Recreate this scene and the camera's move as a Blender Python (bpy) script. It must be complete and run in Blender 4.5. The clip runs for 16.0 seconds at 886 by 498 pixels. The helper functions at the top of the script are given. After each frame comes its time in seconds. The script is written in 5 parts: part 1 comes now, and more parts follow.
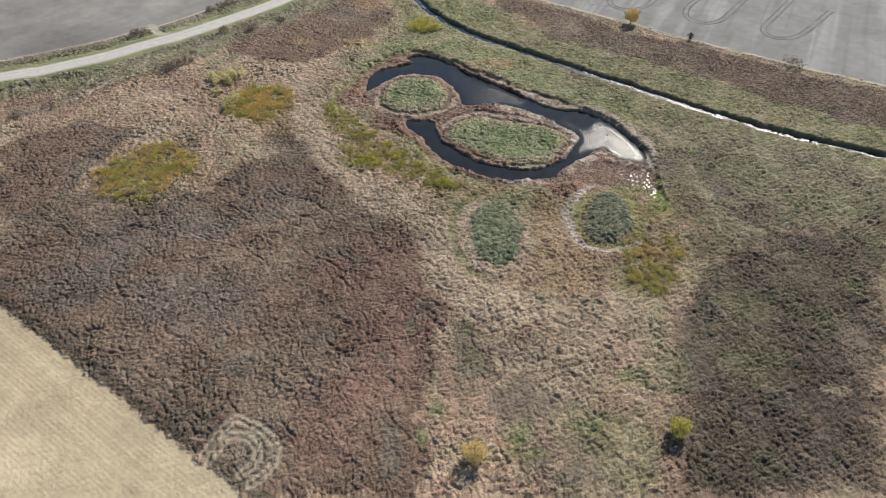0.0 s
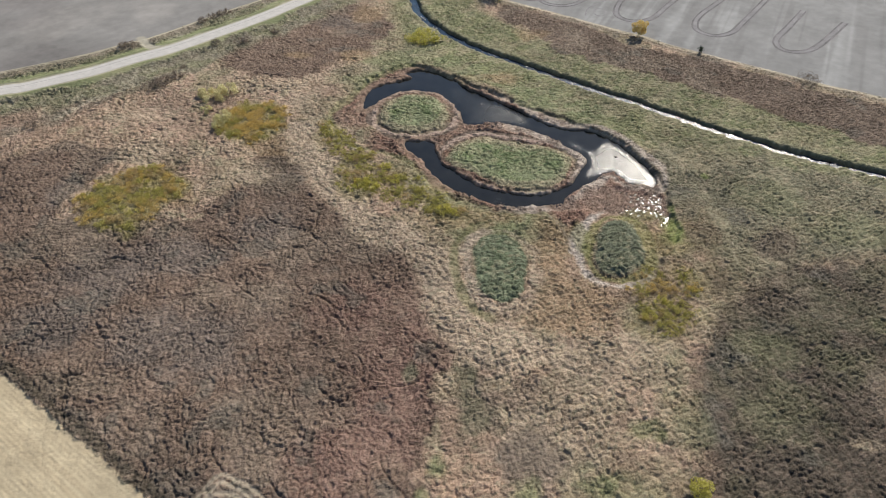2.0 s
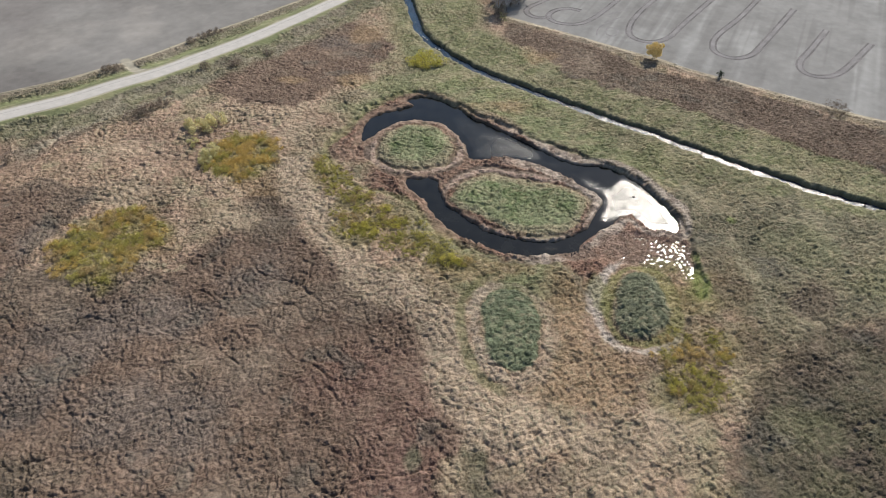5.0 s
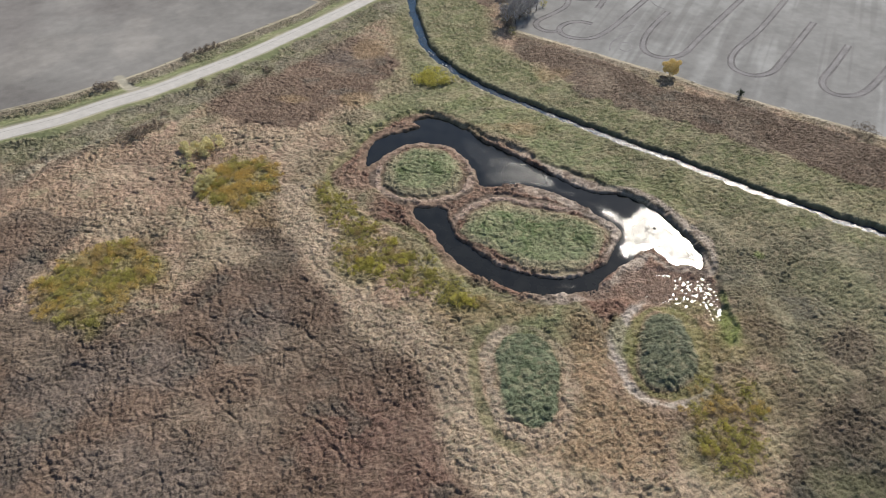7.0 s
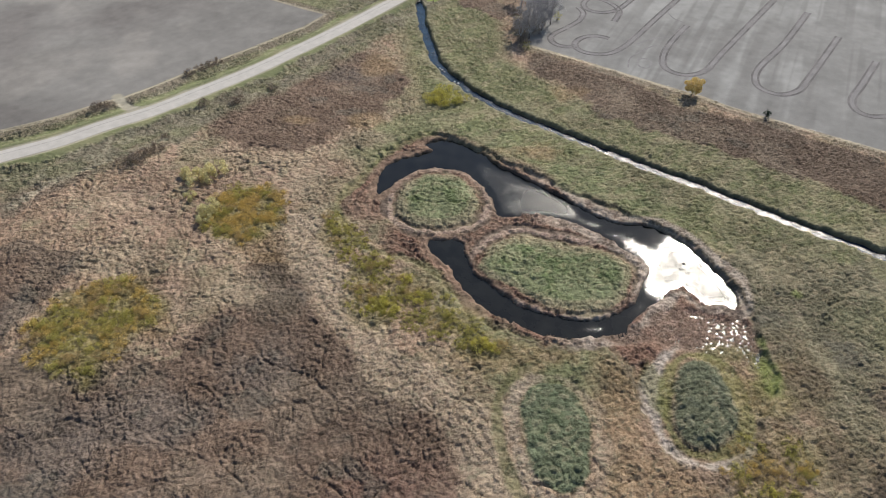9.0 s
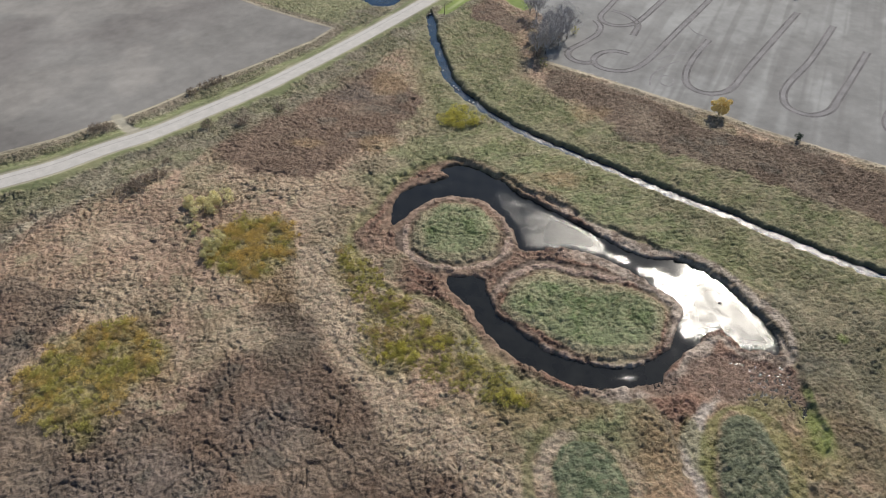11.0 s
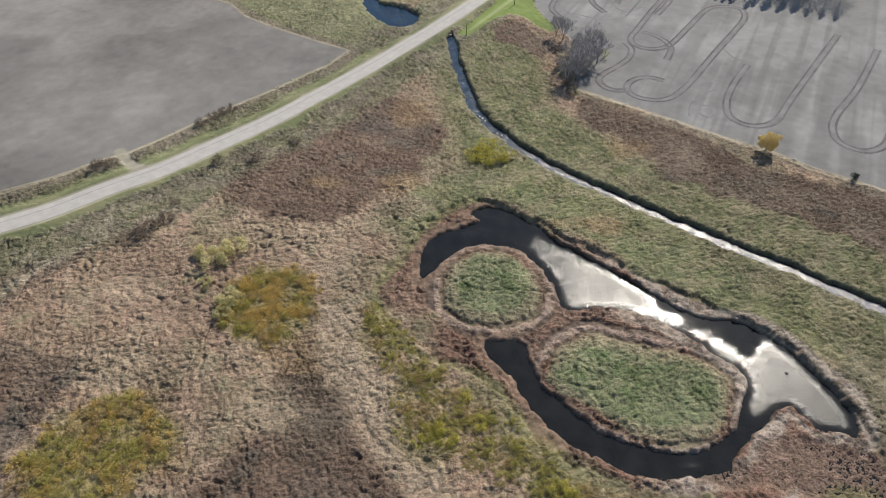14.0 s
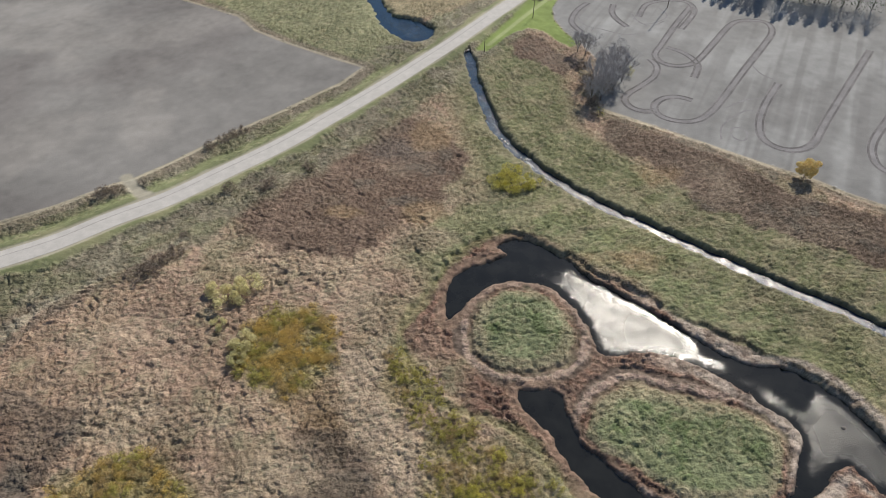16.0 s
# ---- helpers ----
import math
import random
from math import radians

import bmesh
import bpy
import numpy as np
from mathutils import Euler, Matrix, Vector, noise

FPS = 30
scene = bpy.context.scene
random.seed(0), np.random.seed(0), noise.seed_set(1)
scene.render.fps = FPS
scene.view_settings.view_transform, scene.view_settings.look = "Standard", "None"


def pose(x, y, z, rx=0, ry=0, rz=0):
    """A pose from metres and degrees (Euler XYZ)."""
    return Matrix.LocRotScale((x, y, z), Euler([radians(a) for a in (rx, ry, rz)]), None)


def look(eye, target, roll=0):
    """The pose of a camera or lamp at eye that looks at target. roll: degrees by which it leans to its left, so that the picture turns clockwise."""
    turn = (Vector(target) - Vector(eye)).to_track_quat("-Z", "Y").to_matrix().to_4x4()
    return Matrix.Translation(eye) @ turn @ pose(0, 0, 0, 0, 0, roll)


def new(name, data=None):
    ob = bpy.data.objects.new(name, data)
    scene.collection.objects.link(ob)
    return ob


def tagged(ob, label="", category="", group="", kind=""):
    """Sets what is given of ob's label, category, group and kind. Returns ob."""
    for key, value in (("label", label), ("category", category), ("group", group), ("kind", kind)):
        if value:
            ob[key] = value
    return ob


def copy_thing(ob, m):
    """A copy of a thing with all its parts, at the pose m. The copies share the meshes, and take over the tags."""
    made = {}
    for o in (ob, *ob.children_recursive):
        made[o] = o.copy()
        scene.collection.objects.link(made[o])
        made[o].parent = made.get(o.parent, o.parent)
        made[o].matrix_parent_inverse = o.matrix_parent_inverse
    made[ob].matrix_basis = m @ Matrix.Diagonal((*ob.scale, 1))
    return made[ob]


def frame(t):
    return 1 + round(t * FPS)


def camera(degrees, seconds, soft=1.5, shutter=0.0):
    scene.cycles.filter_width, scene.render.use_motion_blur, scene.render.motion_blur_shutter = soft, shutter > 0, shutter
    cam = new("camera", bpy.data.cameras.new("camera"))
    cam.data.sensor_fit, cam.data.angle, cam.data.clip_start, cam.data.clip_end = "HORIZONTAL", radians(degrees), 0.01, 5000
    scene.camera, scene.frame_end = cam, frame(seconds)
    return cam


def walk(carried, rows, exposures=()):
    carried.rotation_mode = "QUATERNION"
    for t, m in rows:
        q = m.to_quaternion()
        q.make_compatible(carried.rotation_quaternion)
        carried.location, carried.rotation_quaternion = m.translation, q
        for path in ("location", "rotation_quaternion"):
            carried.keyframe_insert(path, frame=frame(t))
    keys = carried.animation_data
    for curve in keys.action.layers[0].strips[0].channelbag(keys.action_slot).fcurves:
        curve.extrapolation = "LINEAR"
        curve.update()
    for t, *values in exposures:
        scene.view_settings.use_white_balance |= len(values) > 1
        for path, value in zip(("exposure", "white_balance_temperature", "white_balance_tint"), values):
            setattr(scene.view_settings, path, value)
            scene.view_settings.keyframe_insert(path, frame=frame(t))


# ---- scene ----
# ---- camera and its flight ----
DEGREES = 70.0
cam = camera(DEGREES, 16.0, soft=1.0)
# seconds, x, y, z, yaw, pitch, roll
ROWS = [
    (0.0, 0.000, 0.000, 105.000, 0.00, -43.14, 0.00),
    (0.5, -0.024, 3.098, 104.988, -0.01, -43.16, 0.00),
    (1.0, -0.095, 6.117, 104.995, -0.01, -43.19, -0.02),
    (1.5, -0.182, 9.087, 105.013, -0.02, -43.21, -0.03),
    (2.0, -0.314, 12.058, 105.031, -0.02, -43.24, -0.03),
    (2.5, -0.444, 15.048, 105.073, -0.02, -43.26, -0.05),
    (3.0, -0.589, 18.094, 105.121, -0.03, -43.28, -0.06),
    (3.5, -0.775, 21.162, 105.115, -0.02, -43.29, -0.07),
    (4.0, -1.005, 24.300, 105.151, -0.04, -43.31, -0.08),
    (6.5, -3.200, 40.384, 105.276, -0.00, -43.40, -0.12),
    (7.0, -4.062, 43.497, 105.305, -0.01, -43.41, -0.14),
    (7.5, -4.958, 46.620, 105.358, 0.01, -43.43, -0.15),
    (8.0, -5.941, 49.755, 105.387, 0.01, -43.44, -0.16),
    (8.5, -6.958, 52.917, 105.458, 0.03, -43.46, -0.17),
    (9.0, -8.045, 56.049, 105.450, 0.03, -43.45, -0.17),
    (11.5, -13.937, 71.863, 105.600, 0.05, -43.52, -0.22),
    (12.0, -15.220, 75.003, 105.616, 0.06, -43.51, -0.24),
    (12.5, -16.573, 78.104, 105.669, 0.06, -43.52, -0.25),
    (13.0, -17.963, 81.200, 105.709, 0.09, -43.53, -0.28),
    (13.5, -19.328, 84.254, 105.749, 0.09, -43.52, -0.31),
    (14.0, -20.688, 87.323, 105.801, 0.10, -43.53, -0.33),
    (14.5, -22.069, 90.385, 105.866, 0.13, -43.53, -0.35),
    (15.0, -23.614, 93.465, 105.948, 0.16, -43.57, -0.38),
    (15.5, -25.203, 96.463, 105.928, 0.16, -43.54, -0.39),
    (16.0, -26.697, 99.529, 105.943, 0.19, -43.52, -0.38),
]
walk(cam, [(t, pose(x, y, z, 90 + pitch, roll, yaw)) for t, x, y, z, yaw, pitch, roll in ROWS],
     exposures=[(0.0, 0.65), (4.0, 0.65), (9.0, 0.54), (16.0, 0.47)])

# ---- world and sun: clear autumn midday, sun ahead of the camera and a little to the right ----
SUN_AZIMUTH, SUN_HEIGHT = radians(30.0), radians(39.5)
world = bpy.data.worlds.new("sky")
scene.world = world
world.use_nodes = True
wn = world.node_tree.nodes
sky = wn.new("ShaderNodeTexSky")
sky.sky_type, sky.sun_disc = "NISHITA", False
sky.dust_density, sky.ozone_density = 0.25, 2.0
sky.sun_elevation, sky.sun_rotation = SUN_HEIGHT, SUN_AZIMUTH
world.node_tree.links.new(sky.outputs[0], wn["Background"].inputs[0])
wn["Background"].inputs[1].default_value = 0.072
sun_data = bpy.data.lights.new("sun", "SUN")
sun_data.energy, sun_data.angle, sun_data.color = 3.8, radians(0.55), (1.0, 0.93, 0.82)
sun = new("sun", sun_data)
SUN_WAY = Vector((math.sin(SUN_AZIMUTH) * math.cos(SUN_HEIGHT), math.cos(SUN_AZIMUTH) * math.cos(SUN_HEIGHT), math.sin(SUN_HEIGHT)))
sun.matrix_world = look(SUN_WAY * 300, (0, 0, 0))

# ---- materials ----


def material(name, rough=0.8):
    m = bpy.data.materials.new(name)
    m.use_nodes = True
    bsdf = m.node_tree.nodes["Principled BSDF"]
    bsdf.inputs["Roughness"].default_value = rough
    bsdf.inputs["Specular IOR Level"].default_value = 0.25
    return m, m.node_tree.nodes, m.node_tree.links, bsdf


def math_node(nodes, links, kind, a, b):
    n = nodes.new("ShaderNodeMath")
    n.operation = kind
    for i, v in enumerate((a, b)):
        if isinstance(v, (int, float)):
            n.inputs[i].default_value = v
        else:
            links.new(v, n.inputs[i])
    return n.outputs[0]


def grain(nodes, links, scale, detail=4.0, stretch=None):
    """A noise in metres of the world, 0 to 1."""
    coord = nodes.new("ShaderNodeNewGeometry").outputs["Position"]
    if stretch:
        mp = nodes.new("ShaderNodeMapping")
        mp.inputs["Rotation"].default_value = (0, 0, stretch[0])
        mp.inputs["Scale"].default_value = (1, stretch[1], 1)
        links.new(coord, mp.inputs["Vector"])
        coord = mp.outputs[0]
    n = nodes.new("ShaderNodeTexNoise")
    n.inputs["Scale"].default_value, n.inputs["Detail"].default_value = scale, detail
    links.new(coord, n.inputs["Vector"])
    return n.outputs["Fac"]


def spread(nodes, links, value, low, high):
    n = nodes.new("ShaderNodeMapRange")
    n.inputs["From Min"].default_value, n.inputs["From Max"].default_value = 0.25, 0.75
    n.inputs["To Min"].default_value, n.inputs["To Max"].default_value = low, high
    links.new(value, n.inputs["Value"])
    return n.outputs[0]


def scaled(nodes, links, colour, factor):
    n = nodes.new("ShaderNodeVectorMath")
    n.operation = "SCALE"
    if isinstance(colour, tuple):
        n.inputs[0].default_value = colour
    else:
        links.new(colour, n.inputs[0])
    links.new(factor, n.inputs["Scale"])
    return n.outputs[0]


def relief(nodes, links, bsdf, height, strength, distance):
    b = nodes.new("ShaderNodeBump")
    b.inputs["Strength"].default_value, b.inputs["Distance"].default_value = strength, distance
    links.new(height, b.inputs["Height"])
    links.new(b.outputs[0], bsdf.inputs["Normal"])


def plain_material(name, rgb, rough=0.8, scale=3.0, low=0.75, high=1.25, bump=0.3):
    m, n, l, bsdf = material(name, rough)
    fine, coarse = grain(n, l, scale * 6), grain(n, l, scale * 0.4)
    f = math_node(n, l, "MULTIPLY", spread(n, l, fine, low, high), spread(n, l, coarse, low, high))
    l.new(scaled(n, l, rgb, f), bsdf.inputs["Base Color"])
    relief(n, l, bsdf, fine, bump, 0.05)
    return m


def ground_material():
    m, n, l, bsdf = material("ground_cover", 0.9)
    a = n.new("ShaderNodeAttribute")
    a.attribute_name = "cover"
    fine, mid, tiny = grain(n, l, 2.4, 4), grain(n, l, 0.5, 5), grain(n, l, 6.0, 4)
    f = math_node(n, l, "MULTIPLY", spread(n, l, fine, 0.72, 1.28), spread(n, l, mid, 0.85, 1.15))
    # plain soil varies less than plant cover
    keep = n.new("ShaderNodeMix")
    keep.inputs["A"].default_value = 1.0
    l.new(a.outputs["Alpha"], keep.inputs["Factor"])
    l.new(f, keep.inputs["B"])
    l.new(scaled(n, l, a.outputs["Color"], keep.outputs["Result"]), bsdf.inputs["Base Color"])
    h = math_node(n, l, "ADD", math_node(n, l, "MULTIPLY", fine, 1.6), math_node(n, l, "MULTIPLY", tiny, 0.7))
    relief(n, l, bsdf, math_node(n, l, "MULTIPLY", h, a.outputs["Alpha"]), 1.0, 0.25)
    return m


def plant_material(name, through_light=0.3, rough=0.7):
    """Leaves and blades: colour from the plant, light passing through thin leaves."""
    m, n, l, bsdf = material(name, rough)
    a = n.new("ShaderNodeAttribute")
    a.attribute_name = "cover"
    f = spread(n, l, grain(n, l, 1.3, 3), 0.85, 1.15)
    c = scaled(n, l, a.outputs["Color"], f)
    l.new(c, bsdf.inputs["Base Color"])
    t = n.new("ShaderNodeBsdfTranslucent")
    l.new(c, t.inputs["Color"])
    mix = n.new("ShaderNodeMixShader")
    mix.inputs[0].default_value = through_light
    l.new(bsdf.outputs[0], mix.inputs[1])
    l.new(t.outputs[0], mix.inputs[2])
    l.new(mix.outputs[0], n["Material Output"].inputs["Surface"])
    return m


def leaf_material(name, rgb, rgb2, through_light=0.35):
    """Leaves of a shrub or tree, varying from plant to plant and leaf to leaf."""
    m, n, l, bsdf = material(name, 0.6)
    geo, info = n.new("ShaderNodeNewGeometry"), n.new("ShaderNodeObjectInfo")
    mixc = n.new("ShaderNodeMix")
    mixc.data_type = "RGBA"
    mixc.inputs["A"].default_value, mixc.inputs["B"].default_value = (*rgb, 1), (*rgb2, 1)
    half = math_node(n, l, "MULTIPLY", math_node(n, l, "ADD", geo.outputs["Random Per Island"], info.outputs["Random"]), 0.5)
    l.new(half, mixc.inputs["Factor"])
    c = mixc.outputs["Result"]
    l.new(c, bsdf.inputs["Base Color"])
    t = n.new("ShaderNodeBsdfTranslucent")
    l.new(c, t.inputs["Color"])
    mix = n.new("ShaderNodeMixShader")
    mix.inputs[0].default_value = through_light
    l.new(bsdf.outputs[0], mix.inputs[1])
    l.new(t.outputs[0], mix.inputs[2])
    l.new(mix.outputs[0], n["Material Output"].inputs["Surface"])
    return m


def water_material(name, rgb, rough, strength, fine):
    m, n, l, bsdf = material(name, rough)
    bsdf.inputs["Specular IOR Level"].default_value = 0.75
    bsdf.inputs["IOR"].default_value = 1.33
    murk = spread(n, l, grain(n, l, 0.25), 0.6, 1.4)
    l.new(scaled(n, l, rgb, murk), bsdf.inputs["Base Color"])
    # ripples grow away from the sheltering shore
    a = n.new("ShaderNodeAttribute")
    a.attribute_name = "cover"
    wind = math_node(n, l, "MULTIPLY", spread(n, l, grain(n, l, 0.35, 3), 0.4, 1.5), math_node(n, l, "MINIMUM", a.outputs["Alpha"], 0.85))
    # ripples too fine to tell apart widen the glitter
    l.new(math_node(n, l, "ADD", math_node(n, l, "MULTIPLY", a.outputs["Alpha"], fine), rough), bsdf.inputs["Roughness"])
    ripples = math_node(n, l, "ADD", grain(n, l, 4.2, 2), math_node(n, l, "MULTIPLY", grain(n, l, 9.0, 2), 0.3))
    relief(n, l, bsdf, math_node(n, l, "MULTIPLY", ripples, wind), strength, 0.1)
    return m


GROUND = ground_material()
BLADES = plant_material("grass_blades", 0.5)
STALKS = plant_material("dead_stalks", 0.4)
WATER = water_material("pond_water", (0.014, 0.014, 0.012), 0.05, 0.65, 0.16)
# the ditch water's blue base colour stands in for part of the reflected sky
DITCH_WATER = water_material("ditch_water", (0.01, 0.026, 0.05), 0.17, 1.0, 0.08)
GRAVEL = plain_material("pale_road_gravel", (0.44, 0.415, 0.385), 0.85, 1.2, 0.9, 1.1, 0.2)
SEAM = plain_material("dark_road_seam", (0.29, 0.275, 0.26), 0.8, 2.0)
SMEAR = plain_material("pressed_field_soil", (0.19, 0.182, 0.183), 0.9, 0.5, 0.75, 1.25)
RUT = plain_material("wheel_rut_soil", (0.118, 0.11, 0.11), 0.9, 0.35, 0.6, 1.5)
BARK = plain_material("grey_bark", (0.14, 0.12, 0.105), 0.9, 2.0)
TWIGS = plain_material("bare_twigs", (0.4, 0.38, 0.375), 0.9, 2.0)
CONCRETE = plain_material("weathered_concrete", (0.5, 0.48, 0.44), 0.85, 2.0)
STEEL = plain_material("corrugated_steel", (0.12, 0.11, 0.1), 0.5, 2.0)
POLE_WOOD = plain_material("weathered_pole_wood", (0.16, 0.13, 0.1), 0.85, 2.0)
GOLD_LEAF = leaf_material("golden_leaves", (0.6, 0.46, 0.18), (0.72, 0.57, 0.26))
OCHRE_LEAF = leaf_material("ochre_leaves", (0.56, 0.41, 0.125), (0.68, 0.5, 0.18))
OLIVE_LEAF = leaf_material("olive_leaves", (0.35, 0.33, 0.09), (0.5, 0.44, 0.135))
WILLOW_LEAF = leaf_material("grey_green_leaves", (0.56, 0.52, 0.27), (0.78, 0.7, 0.4))
LEMON_LEAF = leaf_material("lemon_leaves", (0.46, 0.42, 0.09), (0.62, 0.55, 0.14))
RUST_LEAF = leaf_material("rusty_leaves", (0.4, 0.3, 0.14), (0.52, 0.39, 0.19))
BROWN_LEAF = leaf_material("withered_leaves", (0.2, 0.16, 0.125), (0.28, 0.22, 0.17), 0.2)
NEEDLES = leaf_material("dark_needles", (0.03, 0.05, 0.03), (0.05, 0.07, 0.04), 0.1)

# ---- plan: outlines in metres, z 0 near the ground; water a little below ----
OUTER_SHORE = [(-25.4, 189.3), (-25.4, 198.1), (-24.1, 201.5), (-20.1, 205.1), (-15.3, 207.0), (-10.8, 209.9), (-13.5, 212.5), (-9.3, 214.9), (-5.1, 214.3), (-0.2, 211.4), (4.1, 206.8), (7.9, 201.9), (11.3, 199.5), (15.3, 195.6), (19.2, 192.1), (24.7, 187.3), (31.1, 181.1), (37.7, 177.3), (44.6, 176.0), (49.9, 171.8), (54.2, 165.0), (56.8, 159.3), (58.2, 153.3), (57.5, 148.9), (54.8, 149.9), (50.1, 151.0), (48.2, 154.3), (46.8, 155.7), (43.2, 153.9), (39.0, 150.0), (32.9, 144.9), (29.5, 142.1), (23.0, 140.8), (16.4, 141.1), (10.6, 143.1), (5.3, 146.3), (0.8, 149.5), (-3.1, 155.2), (-6.3, 162.1), (-10.8, 167.1)]
INNER_SHORE = [(-11.1, 170.4), (-3.9, 170.4), (-2.6, 164.8), (-0.6, 160.1), (2.4, 156.4), (5.8, 152.4), (9.9, 148.9), (14.1, 147.1), (21.3, 145.3), (26.5, 145.4), (31.0, 147.5), (35.5, 151.0), (38.6, 156.2), (40.7, 159.8), (40.6, 164.0), (36.5, 168.3), (31.3, 173.6), (24.9, 178.6), (17.9, 180.6), (9.8, 179.9), (6.1, 181.2), (4.9, 189.1), (2.4, 194.3), (-2.1, 199.7), (-8.4, 201.3), (-14.5, 200.2), (-19.1, 197.0), (-22.2, 192.5)]
BASIN_RIM = [(-34.1, 176.7), (-35.6, 186.9), (-28.9, 199.4), (-23.3, 209.7), (-15.2, 216.5), (-6.8, 216.8), (1.4, 211.2), (9.2, 204.2), (18.1, 197.0), (26.5, 190.3), (34.6, 184.6), (42.3, 179.4), (48.3, 174.8), (52.6, 169.6), (56.0, 163.0), (58.6, 156.5), (59.7, 150.2), (59.6, 143.0), (58.7, 134.1), (57.3, 126.0), (48.9, 116.2), (43.5, 112.3), (34.5, 112.9), (30.8, 118.5), (30.6, 127.2), (26.9, 136.8), (15.9, 137.5), (6.1, 141.3), (-0.9, 146.0), (-5.7, 152.6), (-11.0, 159.7), (-19.1, 163.5), (-27.5, 167.3)]
ISLAND_SMALL = [(-19.7, 188.0), (-17.3, 193.6), (-12.3, 197.2), (-5.3, 197.0), (-0.8, 192.9), (1.8, 186.9), (1.1, 181.1), (-3.4, 177.0), (-9.8, 175.5), (-16.3, 177.7), (-19.2, 182.1)]
ISLAND_LARGE = [(0.7, 161.9), (4.0, 168.1), (10.5, 172.2), (17.3, 170.6), (24.7, 168.8), (31.8, 166.2), (35.9, 163.1), (36.5, 158.8), (34.1, 153.4), (29.9, 149.2), (23.4, 147.8), (16.7, 148.6), (11.3, 151.8), (6.5, 155.5), (2.4, 158.1)]
MOUND_LONG = [(7.2, 123.8), (10.1, 127.7), (14.6, 128.4), (17.6, 125.8), (19.6, 121.4), (19.2, 115.0), (17.8, 108.5), (15.2, 106.4), (11.3, 106.2), (9.1, 108.5), (7.6, 113.8), (7.1, 119.0)]
MOUND_ROUND = [(37.4, 127.1), (39.6, 131.8), (42.9, 134.6), (46.5, 133.9), (48.2, 130.5), (48.7, 124.6), (47.9, 119.7), (45.2, 116.2), (40.5, 114.4), (37.2, 115.6), (35.9, 119.0), (36.2, 123.3)]
DITCH = [(-18.6, 318.6), (-17.0, 309.8), (-16.2, 297.6), (-14.3, 286.2), (-12.5, 275.7), (-10.3, 264.4), (-8.2, 259.2), (-5.6, 253.4), (-1.9, 248.4), (0.8, 243.6), (7.0, 236.5), (14.9, 228.4), (22.5, 222.4), (32.2, 215.0), (43.4, 206.0), (53.8, 198.1), (63.7, 191.4), (70.2, 186.1), (83.7, 175.5), (91.7, 170.6), (98.9, 164.8), (109.1, 159.8), (117.4, 155.6), (191.6, 119.0)]
ROAD = [(-194.7, 176.5), (-147.6, 197.6), (-139.5, 200.3), (-130.8, 205.4), (-120.2, 211.8), (-109.8, 220.5), (-98.2, 229.0), (-86.4, 240.8), (-73.3, 254.2), (-59.0, 271.7), (-51.1, 281.8), (-42.6, 293.0), (-33.4, 306.0), (-23.4, 320.2), (-12.4, 336.8), (-0.1, 355.3), (66.4, 453.8)]
FIELD_NW = [(-240.9, 172.2), (-157.3, 209.7), (-138.3, 220.0), (-127.0, 226.6), (-115.8, 235.6), (-111.0, 238.2), (-103.6, 245.4), (-91.3, 259.8), (-77.1, 273.8), (-68.0, 284.4), (-61.4, 291.1), (-54.9, 301.9), (-63.3, 306.7), (-72.1, 312.1), (-85.9, 320.8), (-98.3, 330.1), (-107.7, 342.6), (-134.8, 358.6), (-225.0, 412.0), (-495.0, 630.0), (-600.0, 180.0)]
FIELD_NE = [(60.0, 450.0), (30.0, 393.0), (21.0, 361.7), (17.6, 353.1), (17.0, 342.3), (19.7, 331.3), (24.2, 321.4), (28.4, 307.4), (23.1, 276.9), (37.0, 267.2), (51.4, 257.0), (64.6, 247.5), (77.2, 239.2), (82.7, 233.9), (99.0, 222.7), (114.4, 212.7), (128.6, 203.1), (138.2, 198.0), (257.6, 124.0), (450.0, 450.0)]
FAR_POND = [(-57.5, 364.2), (-53.1, 352.9), (-49.8, 339.7), (-45.0, 332.2), (-40.4, 326.5), (-36.1, 325.2), (-32.5, 328.6), (-32.0, 332.5), (-35.4, 338.4), (-41.1, 341.9), (-48.0, 345.4), (-52.3, 355.7), (-54.9, 364.3)]
MOWN = [(-15.2, 317.5), (-11.2, 314.5), (-1.0, 328.5), (5.9, 333.5), (11.1, 331.6), (15.6, 324.0), (20.0, 318.6), (24.2, 321.4), (19.7, 331.3), (17.0, 342.3), (17.6, 353.1), (21.0, 361.7), (9.7, 361.5)]
STUBBLE_EDGE = [(-98.0, 93.6), (-80.4, 82.3), (-64.2, 70.6), (-50.2, 61.1), (-37.7, 52.7), (-33.1, 49.6)]
FORBS_WEST = [(-97.5, 92.8), (-56.8, 65.2), (-34.1, 49.6), (-6.2, 49.6), (-4.3, 60.5), (-1.4, 78.3), (2.2, 93.6), (-0.5, 106.1), (-3.4, 119.2), (-7.9, 126.5), (-20.2, 132.8), (-33.8, 144.3), (-40.4, 164.5), (-47.8, 169.3), (-53.4, 163.0), (-56.3, 153.1), (-62.2, 135.3), (-77.9, 125.8), (-97.2, 135.3), (-98.6, 144.3), (-91.2, 163.9), (-111.9, 172.6), (-129.3, 154.9)]
FORBS_EAST = [(41.0, 49.6), (44.5, 70.2), (51.7, 90.3), (63.1, 103.3), (77.2, 115.0), (94.8, 120.2), (112.1, 121.3), (75.5, 49.6)]
